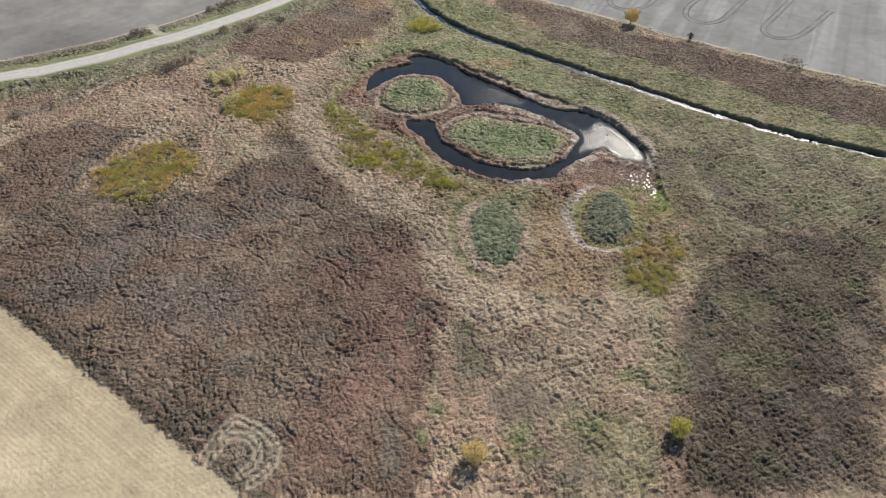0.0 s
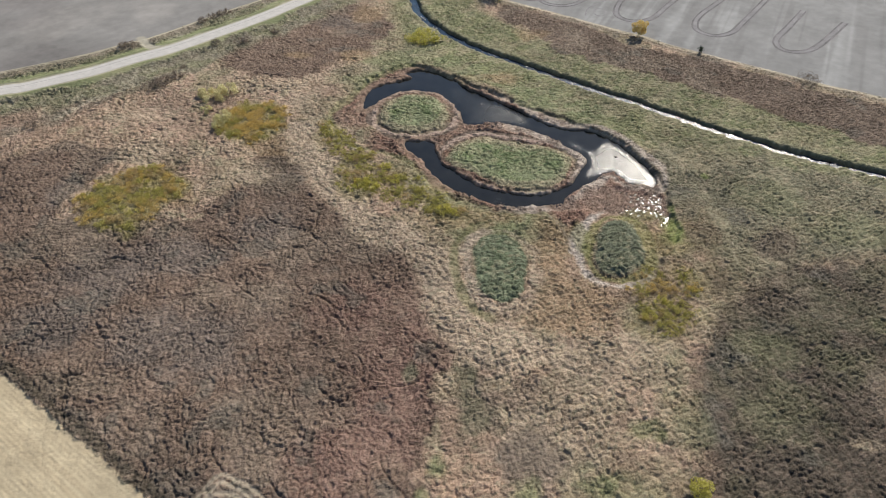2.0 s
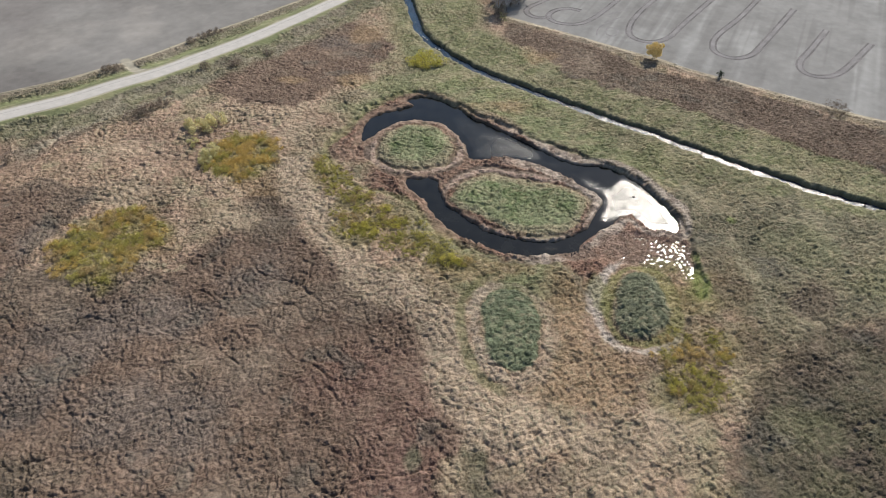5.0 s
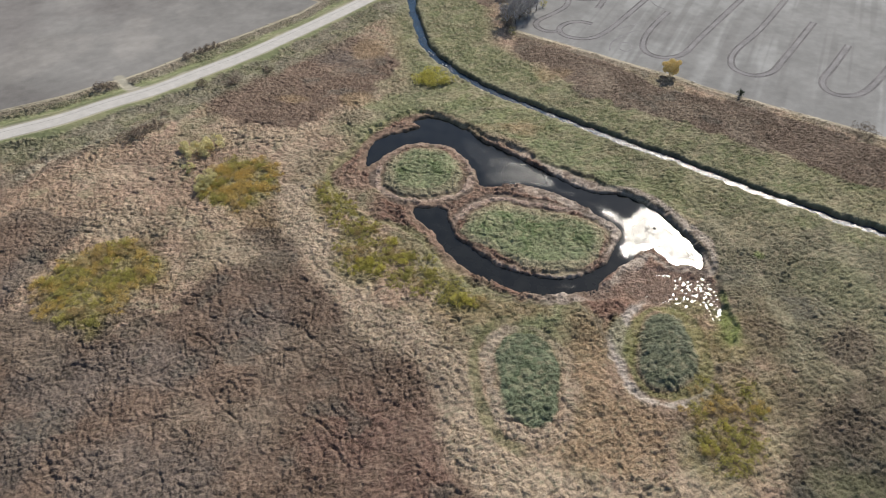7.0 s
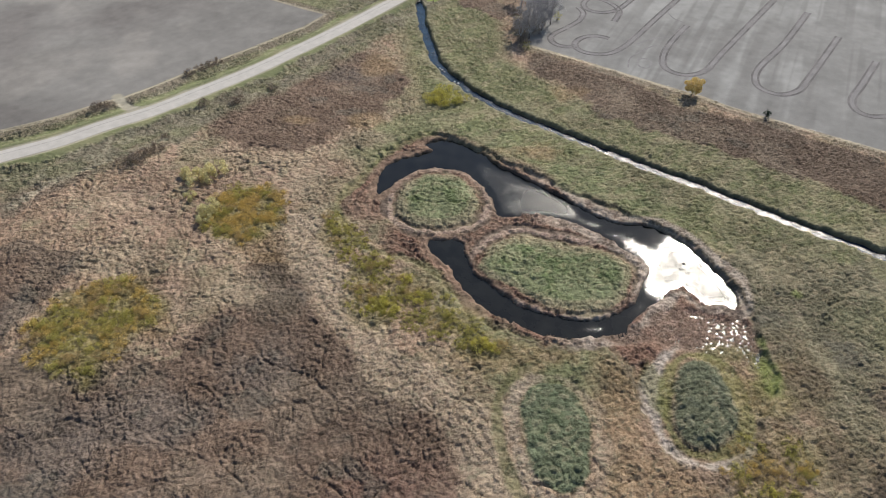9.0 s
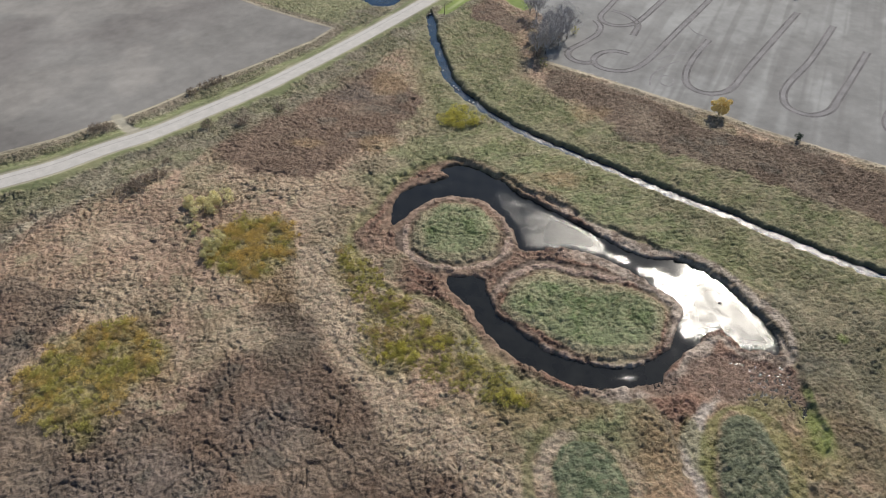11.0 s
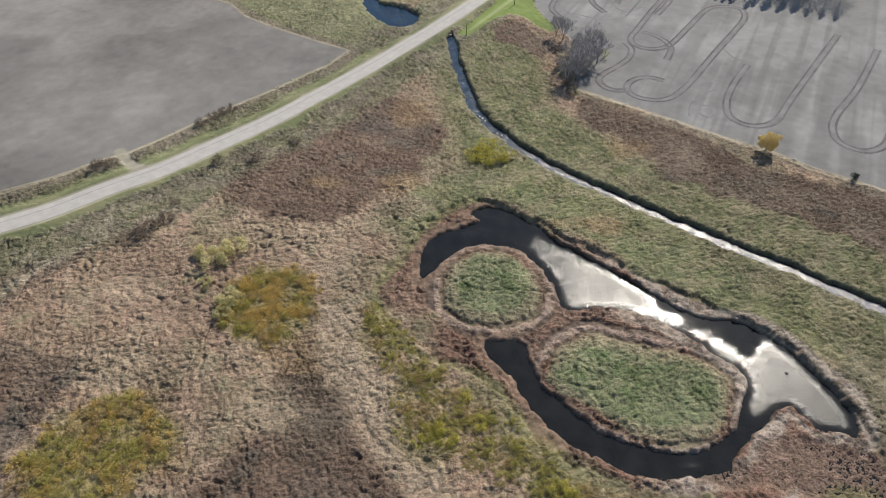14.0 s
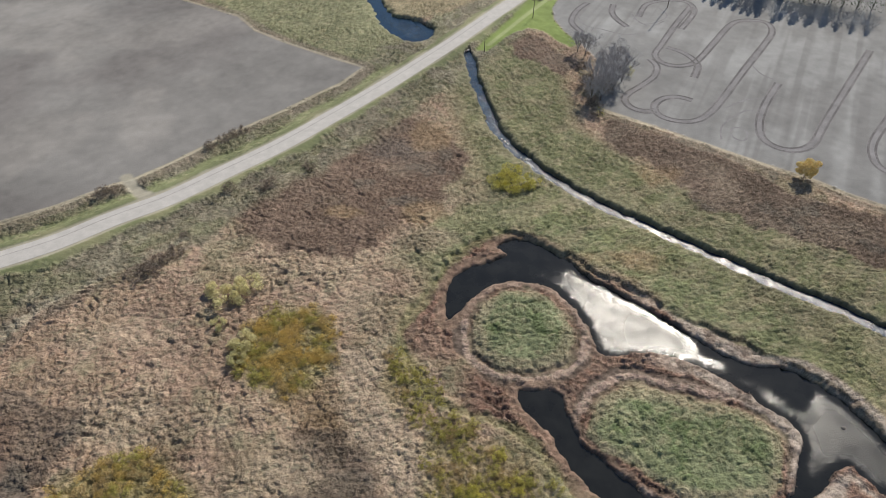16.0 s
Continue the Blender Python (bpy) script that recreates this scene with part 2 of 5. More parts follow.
FORBS_NORTH = [(-82.0, 223.0), (-74.3, 234.9), (-62.4, 246.7), (-49.4, 262.9), (-37.8, 271.0), (-25.5, 260.1), (-19.0, 250.0), (-27.0, 230.6), (-38.2, 217.0), (-48.6, 208.8), (-62.5, 210.6), (-74.3, 214.5)]
FORBS_NORTHEAST = [(25.3, 269.6), (50.7, 254.6), (66.2, 233.8), (96.4, 219.5), (119.7, 200.1), (145.5, 186.6), (205.5, 156.6), (194.2, 127.5), (134.2, 164.5), (111.4, 179.4), (89.4, 196.1), (60.2, 216.0), (43.0, 229.0), (31.6, 243.9), (22.5, 259.3)]
FORBS_TOP = [(-2.4, 323.7), (6.8, 331.5), (15.9, 318.5), (20.4, 307.2), (14.7, 295.0), (4.4, 307.0), (-2.3, 311.1)]
GOLD_STAND = [(-69.3, 177.1), (-67.9, 186.0), (-61.7, 191.6), (-54.1, 190.9), (-48.4, 184.6), (-48.4, 175.9), (-53.3, 170.4), (-63.2, 170.4)]
GOLD_STAND_WEST = [(-97.4, 142.4), (-92.0, 152.2), (-85.8, 155.7), (-76.1, 157.5), (-69.4, 148.9), (-71.6, 140.9), (-75.9, 133.6), (-77.8, 126.8), (-90.8, 133.6)]
OLIVE_BAND = [(-37.5, 183), (-33.5, 181), (-23, 166), (-11, 153), (2, 142), (5, 136.5), (-4, 135.5), (-14, 142), (-24, 144), (-30, 151), (-30.5, 160), (-36, 171)]
PALE_BAND = [(-43.9, 177.7), (-37.9, 161.4), (-29.3, 146.4), (-19.4, 132.8), (-12.4, 128.1), (-1.3, 118.1), (0.5, 106.1), (5.8, 95.3), (14.3, 91.6), (24.8, 91.0)]
OLD_FENCE = [(-119.3, 182.8), (-114.9, 191.1), (-109.9, 196.7), (-99.1, 206.0), (-89.6, 214.4), (-82.9, 226.4), (-79.6, 231.2)]
# sheltered, smooth water: x, y, radius
LEES = [(-6.8, 166.4, 12.0), (16.7, 143.6, 10.0), (-1.1, 156.1, 12.0), (31.9, 181.7, 7.5), (38.2, 177.5, 8.5), (43.8, 173.1, 7.5), (-5.2, 209.1, 12.0), (-21.2, 200.7, 10.0), (6.7, 147.6, 14.0), (31.5, 145.5, 8.0), (38.0, 151.0, 4.0)]
# open, wind-roughened water
GUSTS = [(56.0, 160.0, 20.0, 1.5), (21.8, 185.1, 12.0, 1.7)]
POND_LEVEL, DITCH_LEVEL = -0.75, -0.69
UNIT = 1.5  # metres to one unit of the relief and cover rules
# blotches of cover: x, y, half width, half depth
BLOTS = {}
BLOTS["red"] = [(-10.0, 84.1, 10.7, 23.0), (-19.0, 104.2, 11.9, 11.2), (-20.2, 70.2, 13.2, 13.0)]
BLOTS["mauve"] = [(-80.1, 116.0, 18.1, 10.0), (-55.2, 97.0, 20.3, 10.8), (-64.6, 120.2, 15.7, 6.8), (-82.1, 100.5, 11.7, 7.8), (-43.8, 133.7, 10.3, 8.6), (-40.2, 251.2, 9.8, 7.1), (-98.9, 145.5, 7.3, 7.1)]
BLOTS["dark"] = [(80.8, 124.4, 6.4, 5.6), (63.2, 112.9, 4.1, 4.0), (72.3, 106.2, 6.5, 5.7), (64.4, 128.8, 4.3, 4.7), (-75.3, 84.1, 7.1, 4.9), (72.7, 106.1, 9.3, 7.0), (-82.8, 130.8, 14.7, 6.7), (-44.1, 160.5, 7.6, 8.8), (-45.7, 148.9, 9.1, 6.5)]
BLOTS["green"] = [(101.0, 130.0, 10.9, 7.1), (106.3, 115.9, 4.1, 4.2), (93.8, 98.2, 3.1, 3.5), (88.2, 144.7, 9.3, 8.1), (32.2, 58.2, 8.2, 6.8), (45.2, 76.9, 4.6, 8.6), (65.1, 78.3, 9.2, 7.5), (68.2, 93.6, 7.5, 6.2), (80.6, 90.3, 7.4, 7.0), (-103.2, 202.5, 9.2, 4.9), (-114.6, 198.8, 7.7, 5.8)]
BLOTS["pale"] = [(24.8, 78.3, 12.6, 12.9), (32.7, 90.3, 13.5, 6.6), (9.6, 95.3, 6.3, 3.4), (0.8, 111.9, 3.4, 12.1), (-18.6, 131.6, 6.0, 6.0), (-56.5, 152.3, 11.4, 7.1), (-40.2, 179.8, 4.3, 13.6), (-79.3, 163.1, 14.7, 6.1), (-42.8, 189.3, 4.9, 9.7), (-31.1, 215.0, 8.4, 4.1), (43.2, 93.6, 6.2, 2.7), (-89.6, 214.4, 5.5, 2.6), (76.9, 71.5, 3.3, 1.4)]
BLOTS["orange"] = [(28.7, 106.1, 12.0, 9.6), (25.0, 120.2, 5.7, 15.3), (47.3, 131.6, 13.5, 4.9), (7.0, 134.1, 13.6, 4.9), (-49.3, 167.1, 8.2, 6.1), (-69.7, 142.5, 4.8, 4.1), (-51.8, 224.5, 5.1, 2.7), (-31.3, 223.6, 5.8, 4.5), (-30.6, 260.1, 6.8, 7.6), (32.5, 241.3, 6.3, 5.4), (19.2, 207.7, 9.8, 4.0)]
BLOTS["lime"] = [(57.2, 131.9, 2.5, 6.6), (50.3, 136.8, 7.0, 2.1), (34.4, 127.1, 2.0, 8.1)]
BLOTS["olive"] = [(-23.1, 148.4, 7.2, 6.1), (-15.4, 154.0, 7.4, 6.4), (-24.2, 159.9, 5.0, 4.6), (0.2, 137.8, 6.1, 4.0), (-7.0, 144.3, 6.3, 3.7), (-34.2, 172.6, 3.2, 6.7), (48.3, 104.2, 7.9, 8.6), (56.1, 113.9, 4.8, 5.3), (48.3, 111.7, 6.1, 4.6), (56.0, 124.7, 5.8, 4.7)]
BLOTS["hollow"] = [(4.7, 86.8, 2.6, 3.6), (4.7, 75.6, 5.2, 7.2), (-6.5, 88.0, 1.6, 2.6), (59.6, 124.4, 1.8, 4.6)]
BLOTS["heath"] = [(13.8, 67.7, 6.2, 5.6), (9.6, 90.5, 3.4, 2.8)]
BLOTS["turf"] = [(-1.2, 66.7, 3.4, 3.5), (14.2, 61.7, 2.8, 2.8), (-3.9, 61.7, 1.8, 2.1), (15.9, 57.5, 5.0, 2.0), (29.0, 64.0, 5.0, 3.0), (36.0, 74.0, 4.0, 3.0)]
BLOTS["bleach"] = [(10.8, 84.0, 5.0, 2.6), (0.2, 83.2, 2.4, 3.4), (4.4, 67.1, 2.5, 1.8), (11.7, 77.8, 1.8, 1.9), (-1.8, 71.4, 1.6, 1.6), (3.2, 59.3, 3.4, 2.0), (9.2, 95.8, 4.2, 2.4)]
BLOTS["verdant"] = [(57.8, 131.0, 1.8, 5.5), (59.0, 138.0, 1.2, 3.5), (71.5, 152.5, 1.4, 1.4)]
BLOTS["seep"] = [(45.9, 142.0, 11.5, 7.2), (31.3, 141.2, 6.0, 3.1), (56.0, 139.8, 3.0, 8.0)]
BLOTS["umber"] = [(29.4, 127.1, 12.2, 8.0), (46.1, 117.3, 15.7, 11.0), (62.7, 127.2, 6.7, 15.7), (63.4, 113.9, 9.2, 9.8)]


def smooth_line(points, closed=False, step=4):
    p = np.array(points, float)
    n = len(p)
    out = []
    for i in range(n if closed else n - 1):
        if closed:
            a, b, c, d = p[(i - 1) % n], p[i], p[(i + 1) % n], p[(i + 2) % n]
        else:
            a, b, c, d = p[max(i - 1, 0)], p[i], p[i + 1], p[min(i + 2, n - 1)]
        for k in range(step):
            t = k / step
            out.append(0.5 * (2 * b + (c - a) * t + (2 * a - 5 * b + 4 * c - d) * t * t + (3 * b - a - 3 * c + d) * t ** 3))
    if not closed:
        out.append(p[-1])
    return np.array(out)


def line_distance(x, y, line, closed=False):
    best = np.full(x.shape, 1e9)
    ends = np.roll(line, -1, 0) if closed else line[1:]
    for (ax, ay), (bx, by) in zip(line, ends):
        ux, uy = bx - ax, by - ay
        t = np.clip(((x - ax) * ux + (y - ay) * uy) / (ux * ux + uy * uy + 1e-9), 0, 1)
        best = np.minimum(best, (x - ax - t * ux) ** 2 + (y - ay - t * uy) ** 2)
    return np.sqrt(best)


def signed(x, y, line):
    """Distance to a closed outline, negative inside."""
    inside = np.zeros(x.shape, bool)
    for (ax, ay), (bx, by) in zip(line, np.roll(line, -1, 0)):
        if ay != by:
            inside ^= ((ay > y) != (by > y)) & (x < (bx - ax) * (y - ay) / (by - ay) + ax)
    return np.where(inside, -1.0, 1.0) * line_distance(x, y, line, True)


def lattice_noise(x, y, size, seed):
    """Smooth noise of -1 to 1 with cells of that size in metres."""
    table = np.random.RandomState(seed).uniform(-1, 1, (256, 256))
    u, v = x / size + 1000.37, y / size + 1000.71
    i, j = np.floor(u).astype(int), np.floor(v).astype(int)
    s, t = u - i, v - j
    s, t = s * s * (3 - 2 * s), t * t * (3 - 2 * t)
    i0, i1, j0, j1 = i % 256, (i + 1) % 256, j % 256, (j + 1) % 256
    return (table[i0, j0] * (1 - s) + table[i1, j0] * s) * (1 - t) + (table[i0, j1] * (1 - s) + table[i1, j1] * s) * t


def cloud(x, y, size, seed, octaves=3):
    return sum(lattice_noise(x, y, size / 2 ** k, seed + k) * 0.55 ** k for k in range(octaves))


def ramp(d, a, b):
    t = np.clip((d - a) / (b - a), 0, 1)
    return t * t * (3 - 2 * t)


# ---- relief and cover of the land, on a raster ----
CELL = 0.75
GX, GY = np.arange(-225, 198, CELL), np.arange(-60, 396, CELL)
FINE = np.meshgrid(GX, GY)
outer_line, inner_line = smooth_line(OUTER_SHORE), smooth_line(INNER_SHORE)
POND = np.vstack([outer_line, inner_line])
road_line, ditch_line = smooth_line(ROAD, step=6), smooth_line(DITCH, step=5)
far_pond_line = smooth_line(FAR_POND, True)
SUN_GRAIN = radians(62)


def raster(values, x, y):
    """Value of a raster at points, by the four cells around."""
    u = np.clip((x - GX[0]) / CELL, 0, len(GX) - 1.001)
    v = np.clip((y - GY[0]) / CELL, 0, len(GY) - 1.001)
    i, j = u.astype(int), v.astype(int)
    s, t = u - i, v - j
    if values.ndim == 3:
        s, t = s[..., None], t[..., None]
    return (values[j, i] * (1 - s) + values[j, i + 1] * s) * (1 - t) + (values[j + 1, i] * (1 - s) + values[j + 1, i + 1] * s) * t


SURVEY = {}


def surveyed(key, x, y, rule):
    """A distance changes slowly: worked out once on the raster, then read between its cells."""
    if x.size < 60000:
        return rule(x, y)
    if key not in SURVEY:
        SURVEY[key] = rule(FINE[0] / UNIT, FINE[1] / UNIT)
    return raster(SURVEY[key], x * UNIT, y * UNIT)


def inside_of(x, y, outline):
    """Signed distance to an outline given in units."""
    return surveyed(("area", len(outline), tuple(outline[0]), tuple(outline[2])), x, y, lambda a, b: signed(a, b, outline))


def beside(x, y, line):
    """Distance to a line given in units."""
    return surveyed(("line", len(line), tuple(line[0]), tuple(line[1])), x, y, lambda a, b: line_distance(a, b, line))


def lay_of_the_land(x, y):
    """Height, colour, kind of plant (0 none, 1 grass, 2 dead stalks, 3 reeds, 4 stubble), its height and density."""
    x, y = x / UNIT, y / UNIT
    pond_level, ditch_level = POND_LEVEL / UNIT, DITCH_LEVEL / UNIT
    w1, w2 = cloud(x, y, 6, 11), cloud(x, y, 1.6, 21)
    big, mid = cloud(x, y, 28, 31), cloud(x, y, 7, 41)
    d_pond = inside_of(x, y, POND / UNIT) + 0.25 * w2
    d_rim = inside_of(x, y, smooth_line(BASIN_RIM, True) / UNIT) + 0.5 * w2
    d_isle = np.minimum(inside_of(x, y, smooth_line(ISLAND_SMALL, True) / UNIT), inside_of(x, y, smooth_line(ISLAND_LARGE, True) / UNIT)) + 0.3 * w2
    d_long, d_round = inside_of(x, y, smooth_line(MOUND_LONG, True) / UNIT), inside_of(x, y, smooth_line(MOUND_ROUND, True) / UNIT)
    d_mound = np.minimum(d_long, d_round) + 0.4 * w2
    d_ditch = beside(x, y, ditch_line / UNIT) + 0.3 * w2
    d_road = beside(x, y, road_line / UNIT)
    d_far = inside_of(x, y, far_pond_line / UNIT) + 0.4 * w2 - 0.6
    d_nw, d_ne = inside_of(x, y, np.array(FIELD_NW) / UNIT), inside_of(x, y, np.array(FIELD_NE) / UNIT)
    a, b = np.array(STUBBLE_EDGE[0]) / UNIT, np.array(STUBBLE_EDGE[-1]) / UNIT
    u = (b - a) / np.hypot(*(b - a))
    d_stub = (x - a[0]) * -u[1] + (y - a[1]) * u[0]
    along = (x - a[0]) * u[0] + (y - a[1]) * u[1]
    field = (d_nw < 0.6) | (d_ne < 0.6) | (d_stub < 0)

    # heights
    z = 0.2 + 0.1 * big + 0.07 * mid + 0.07 * w2
    z = np.where(field, 0.2, z)
    z = z + 0.06 * (1 - ramp(d_rim, 1.5, 6)) * ramp(x, -25, -5)
    basin = 1 - ramp(d_rim, -0.2, 0.3)
    z = z * (1 - basin) + basin * (-0.17 + 0.07 * w1 + 0.05 * w2)
    z = z + basin * 0.07 * ramp(-x, -20, -6) * np.sin(d_rim * 3.6 + 2.2 * w1 + mid)
    z = z + basin * 0.11 * cloud(x, y, 1.15, 152, 3) * ramp(d_isle, 0.3, 1.0)
    seep = np.zeros(x.shape)
    for cx, cy, rx, ry in np.array(BLOTS["seep"]) / UNIT:
        seep = np.maximum(seep, 1 - ramp(np.hypot((x - cx) / rx, (y - cy) / ry) + 0.2 * w1, 0.7, 1.2))
    z = z * (1 - seep) + seep * (pond_level + 0.025)
    z = np.maximum(z, 0.2 * (1 - ramp(d_isle, -1.6, 0.5)) + z * ramp(d_isle, -1.6, 0.5))
    z = np.maximum(z, 0.45 * (1 - ramp(d_mound, -1.5, 0.4)) + z * ramp(d_mound, -1.5, 0.4))
    shore = ramp(d_pond, -0.7, 0.6)
    z = np.minimum(z, -1.3 + (z + 1.3) * shore) * (shore < 1) + z * (shore >= 1)
    z = np.minimum(z, -0.44 + 0.85 * np.maximum(d_pond, 0) + 0.04 * w2)
    z = np.where((d_isle < 0), np.maximum(z, -0.12), z)
    z = z - 0.14 * (1 - ramp(np.abs(d_isle - 0.6) + 0.25 * w1, 0.15, 0.5))
    ditch = ramp(d_ditch, 0.0, 1.75)
    z = np.where(x > -40, -1.25 + (z + 1.25) * ditch, z)
    far = ramp(d_far, -0.8, 1.8)
    z = -1.6 + (z + 1.6) * far
    verge = 0.55 * (1 - ramp(d_road, 2.7, 5.2)) - 0.3 * (1 - ramp(np.abs(d_road - 6.2), 0.6, 2.2))
    k = 1 - ramp(d_road, 6.5, 9.5)
    z = z * (1 - k * 0.9) + k * 0.9 * 0.1 + verge
    z = np.where(d_road < 2.8, 0.55, z)
    # the stream's bed runs up to the culvert
    z = np.where((d_ditch < 1.0) & (d_road > 4.2) & (x > -20), np.minimum(z, -1.2), z)

    # cover
    tone = 0.10 * big + 0.10 * mid + 0.08 * w2
    rgb = np.empty(x.shape + (3,))
    rgb[:] = (0.61, 0.42, 0.315)
    kind, tall, dense = np.ones(x.shape, int), np.full(x.shape, 0.5), np.ones(x.shape)

    def over(mask, colour, k=None, h=None, d=None):
        m = np.clip(mask, 0, 1)
        rgb[:] = rgb * (1 - m[..., None]) + np.array(colour) * m[..., None]
        hard = m > 0.5
        for arr, v in ((kind, k), (tall, h), (dense, d)):
            if v is not None:
                arr[hard] = v

    def zone(outline, soft, ragged, unit=UNIT):
        return 1 - ramp(inside_of(x, y, np.array(outline) / unit) + ragged * (w1 + 0.6 * mid + 0.5 * w2), -soft, soft)

    def blots(name, ragged=0.35):
        m = np.zeros(x.shape)
        for cx, cy, rx, ry in np.array(BLOTS[name]) / UNIT:
            m = np.maximum(m, 1 - ramp(np.hypot((x - cx) / rx, (y - cy) / ry) + ragged * (w1 + 0.5 * w2), 0.5, 1.3))
        return m

    over(ramp(mid + 0.6 * big, 0.0, 0.8) * 0.6, (0.38, 0.275, 0.19))
    over(ramp(cloud(x, y, 16, 71) + 0.4 * w1 + 0.2 * w2, 0.35, 0.75) * 0.6, (0.33, 0.235, 0.185), 2, 0.42)
    over(ramp(cloud(x, y, 6, 74), 0.45, 0.9) * 0.5, (0.54, 0.412, 0.305))
    over(ramp(cloud(x, y, 12, 77), 0.2, 0.8) * 0.5, (0.31, 0.295, 0.17))
    over(ramp(w1 + 0.4 * w2, 0.15, 0.7) * 0.45, (0.4, 0.27, 0.19))
    over(ramp(-w1 + 0.4 * w2, 0.2, 0.7) * 0.5, (0.64, 0.49, 0.36))
    over(ramp(cloud(x, y, 4, 97), 0.35, 0.8) * 0.4, (0.36, 0.345, 0.21))
    # green banks along the ditch, round the basin and towards the road
    over((1 - ramp(d_ditch + 4 * big, 12, 18)) * ramp(x + 0.15 * (y - 150), -14, -6) * 0.9, (0.232, 0.25, 0.117), 1, 0.42)
    over((1 - ramp(np.abs(d_rim - 4) + 2 * mid, 2.5, 5)) * ramp(y - 2.2 * np.abs(x - 8), 60, 80) * 0.85, (0.285, 0.305, 0.155), 1, 0.42)
    over(ramp(cloud(x + 0.6 * y, 2 * (y - 0.6 * x), 7, 79), 0.0, 0.6) * (1 - ramp(d_ditch, 12, 18)) * 0.6, (0.37, 0.315, 0.2))
    over(ramp(cloud(x + 0.6 * y, 2 * (y - 0.6 * x), 2.6, 83), 0.1, 0.8) * (1 - ramp(d_ditch, 13, 19)) * 0.45, (0.4, 0.345, 0.225))
    over(zone([(38, 100), (40, 112), (60, 108), (90, 92), (95, 75), (75, 80), (52, 76), (42, 70), (40, 84)], 2.5, 2, 1), (0.26, 0.23, 0.155))
    over(ramp(mid, 0.1, 0.8) * ramp(x, 38, 46) * 0.5, (0.35, 0.29, 0.19))
    # dead stalk stands
    brown = (0.26, 0.177, 0.135)
    for outline, soft in ((FORBS_WEST, 0.5), (FORBS_EAST, 2.5), (FORBS_NORTH, 1.0), (FORBS_NORTHEAST, 0.8), (FORBS_TOP, 0.8)):
        over(zone(outline, soft, 1.2), brown, 2, 0.46)
    over(zone(FORBS_NORTHEAST, 1.5, 1.5) * 0.8, (0.19, 0.135, 0.103))
    east = zone(FORBS_EAST, 3, 2)
    over(east * 0.88, (0.132, 0.106, 0.082))
    over(east * ramp(cloud(x, y, 9, 91), 0.0, 0.8) * 0.6, (0.185, 0.17, 0.105))
    stalks = np.where(kind == 2, 1.0, 0.25)
    over(blots("red") * stalks * 0.75, (0.31, 0.185, 0.15))
    over(blots("mauve") * stalks * 0.7, (0.235, 0.19, 0.167))
    over(ramp(cloud(x, y, 10, 61), 0.15, 0.9) * stalks * 0.5, (0.34, 0.265, 0.205))
    over(ramp(cloud(x, y, 5, 66), 0.5, 1.0) * stalks * 0.5, (0.18, 0.165, 0.14))
    over(blots("dark") * 0.8, (0.205, 0.158, 0.12), 2, 0.5)
    over(blots("green") * 0.4, (0.27, 0.275, 0.145))
    over(blots("pale") * 0.75, (0.51, 0.395, 0.288), 1, 0.55)
    over(blots("hollow", 0.5) * 0.85, (0.205, 0.19, 0.125), 2, 0.4)
    over(blots("heath", 0.5) * 0.85, (0.25, 0.195, 0.155), 2, 0.45)
    over(blots("turf", 0.6) * 0.75, (0.25, 0.265, 0.13), 1, 0.4)
    over(blots("bleach", 0.6) * 0.8, (0.52, 0.405, 0.285), 1, 0.5)
    over(blots("umber") * 0.5, (0.27, 0.21, 0.125))
    over(blots("orange") * 0.65, (0.43, 0.29, 0.17))
    pale_band = beside(x, y, smooth_line(PALE_BAND) / UNIT)
    over((1 - ramp(pale_band + 1.5 * w1 + 0.8 * w2, 1.0, 4.2)) * 0.8, (0.62, 0.475, 0.36), 1, 0.5)
    fence = beside(x, y, smooth_line(OLD_FENCE) / UNIT)
    over((1 - ramp(fence + 0.4 * w1, 0.6, 1.6)) * 0.7, (0.5, 0.45, 0.35), 1, 0.45)
    over((1 - ramp(np.abs(fence - 2.2) + 0.8 * w1, 0.5, 1.4)) * 0.6, (0.24, 0.2, 0.16), 2, 0.5)
    trod = beside(x, y, np.array([(60.0, 176.0), (64.0, 167.3), (68.5, 148.9), (70.7, 132.1), (69.0, 118.0)]) / UNIT)
    over((1 - ramp(trod + 0.4 * w1, 0.3, 1.1)) * 0.45, (0.46, 0.4, 0.275), 1, 0.3)
    # basin floor, reed fringe, islands and mounds
    wet = (1 - ramp(d_rim, -1.5, 0)) * (1 - ramp(d_pond, 5, 9))
    over(wet * 0.9, (0.385, 0.215, 0.165), 2, 0.6)
    over(wet * ramp(cloud(x, y, 1.4, 95, 2), 0.1, 0.6) * 0.6, (0.19, 0.115, 0.09))
    over(wet * ramp(cloud(x, y, 2.2, 98, 2), 0.2, 0.8) * 0.6, (0.5, 0.34, 0.25))
    over(wet * ramp(mid, 0.0, 0.7) * 0.5, (0.42, 0.275, 0.21))
    over(wet * ramp(np.sin(d_rim * 3.6 + 2.2 * w1 + mid), 0.1, 0.8) * ramp(-x, -16, -4) * 0.6, (0.14, 0.1, 0.08), 2, 0.3)
    over((1 - ramp(np.abs(d_isle - 1.7) + 0.5 * w1, 0.5, 1.1)) * 0.85, (0.53, 0.39, 0.33), 1, 0.4)
    # dark line outside the pale ring: the undercut's shade put into the colour
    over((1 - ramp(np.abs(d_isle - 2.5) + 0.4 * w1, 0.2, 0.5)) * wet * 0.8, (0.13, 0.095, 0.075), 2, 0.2)
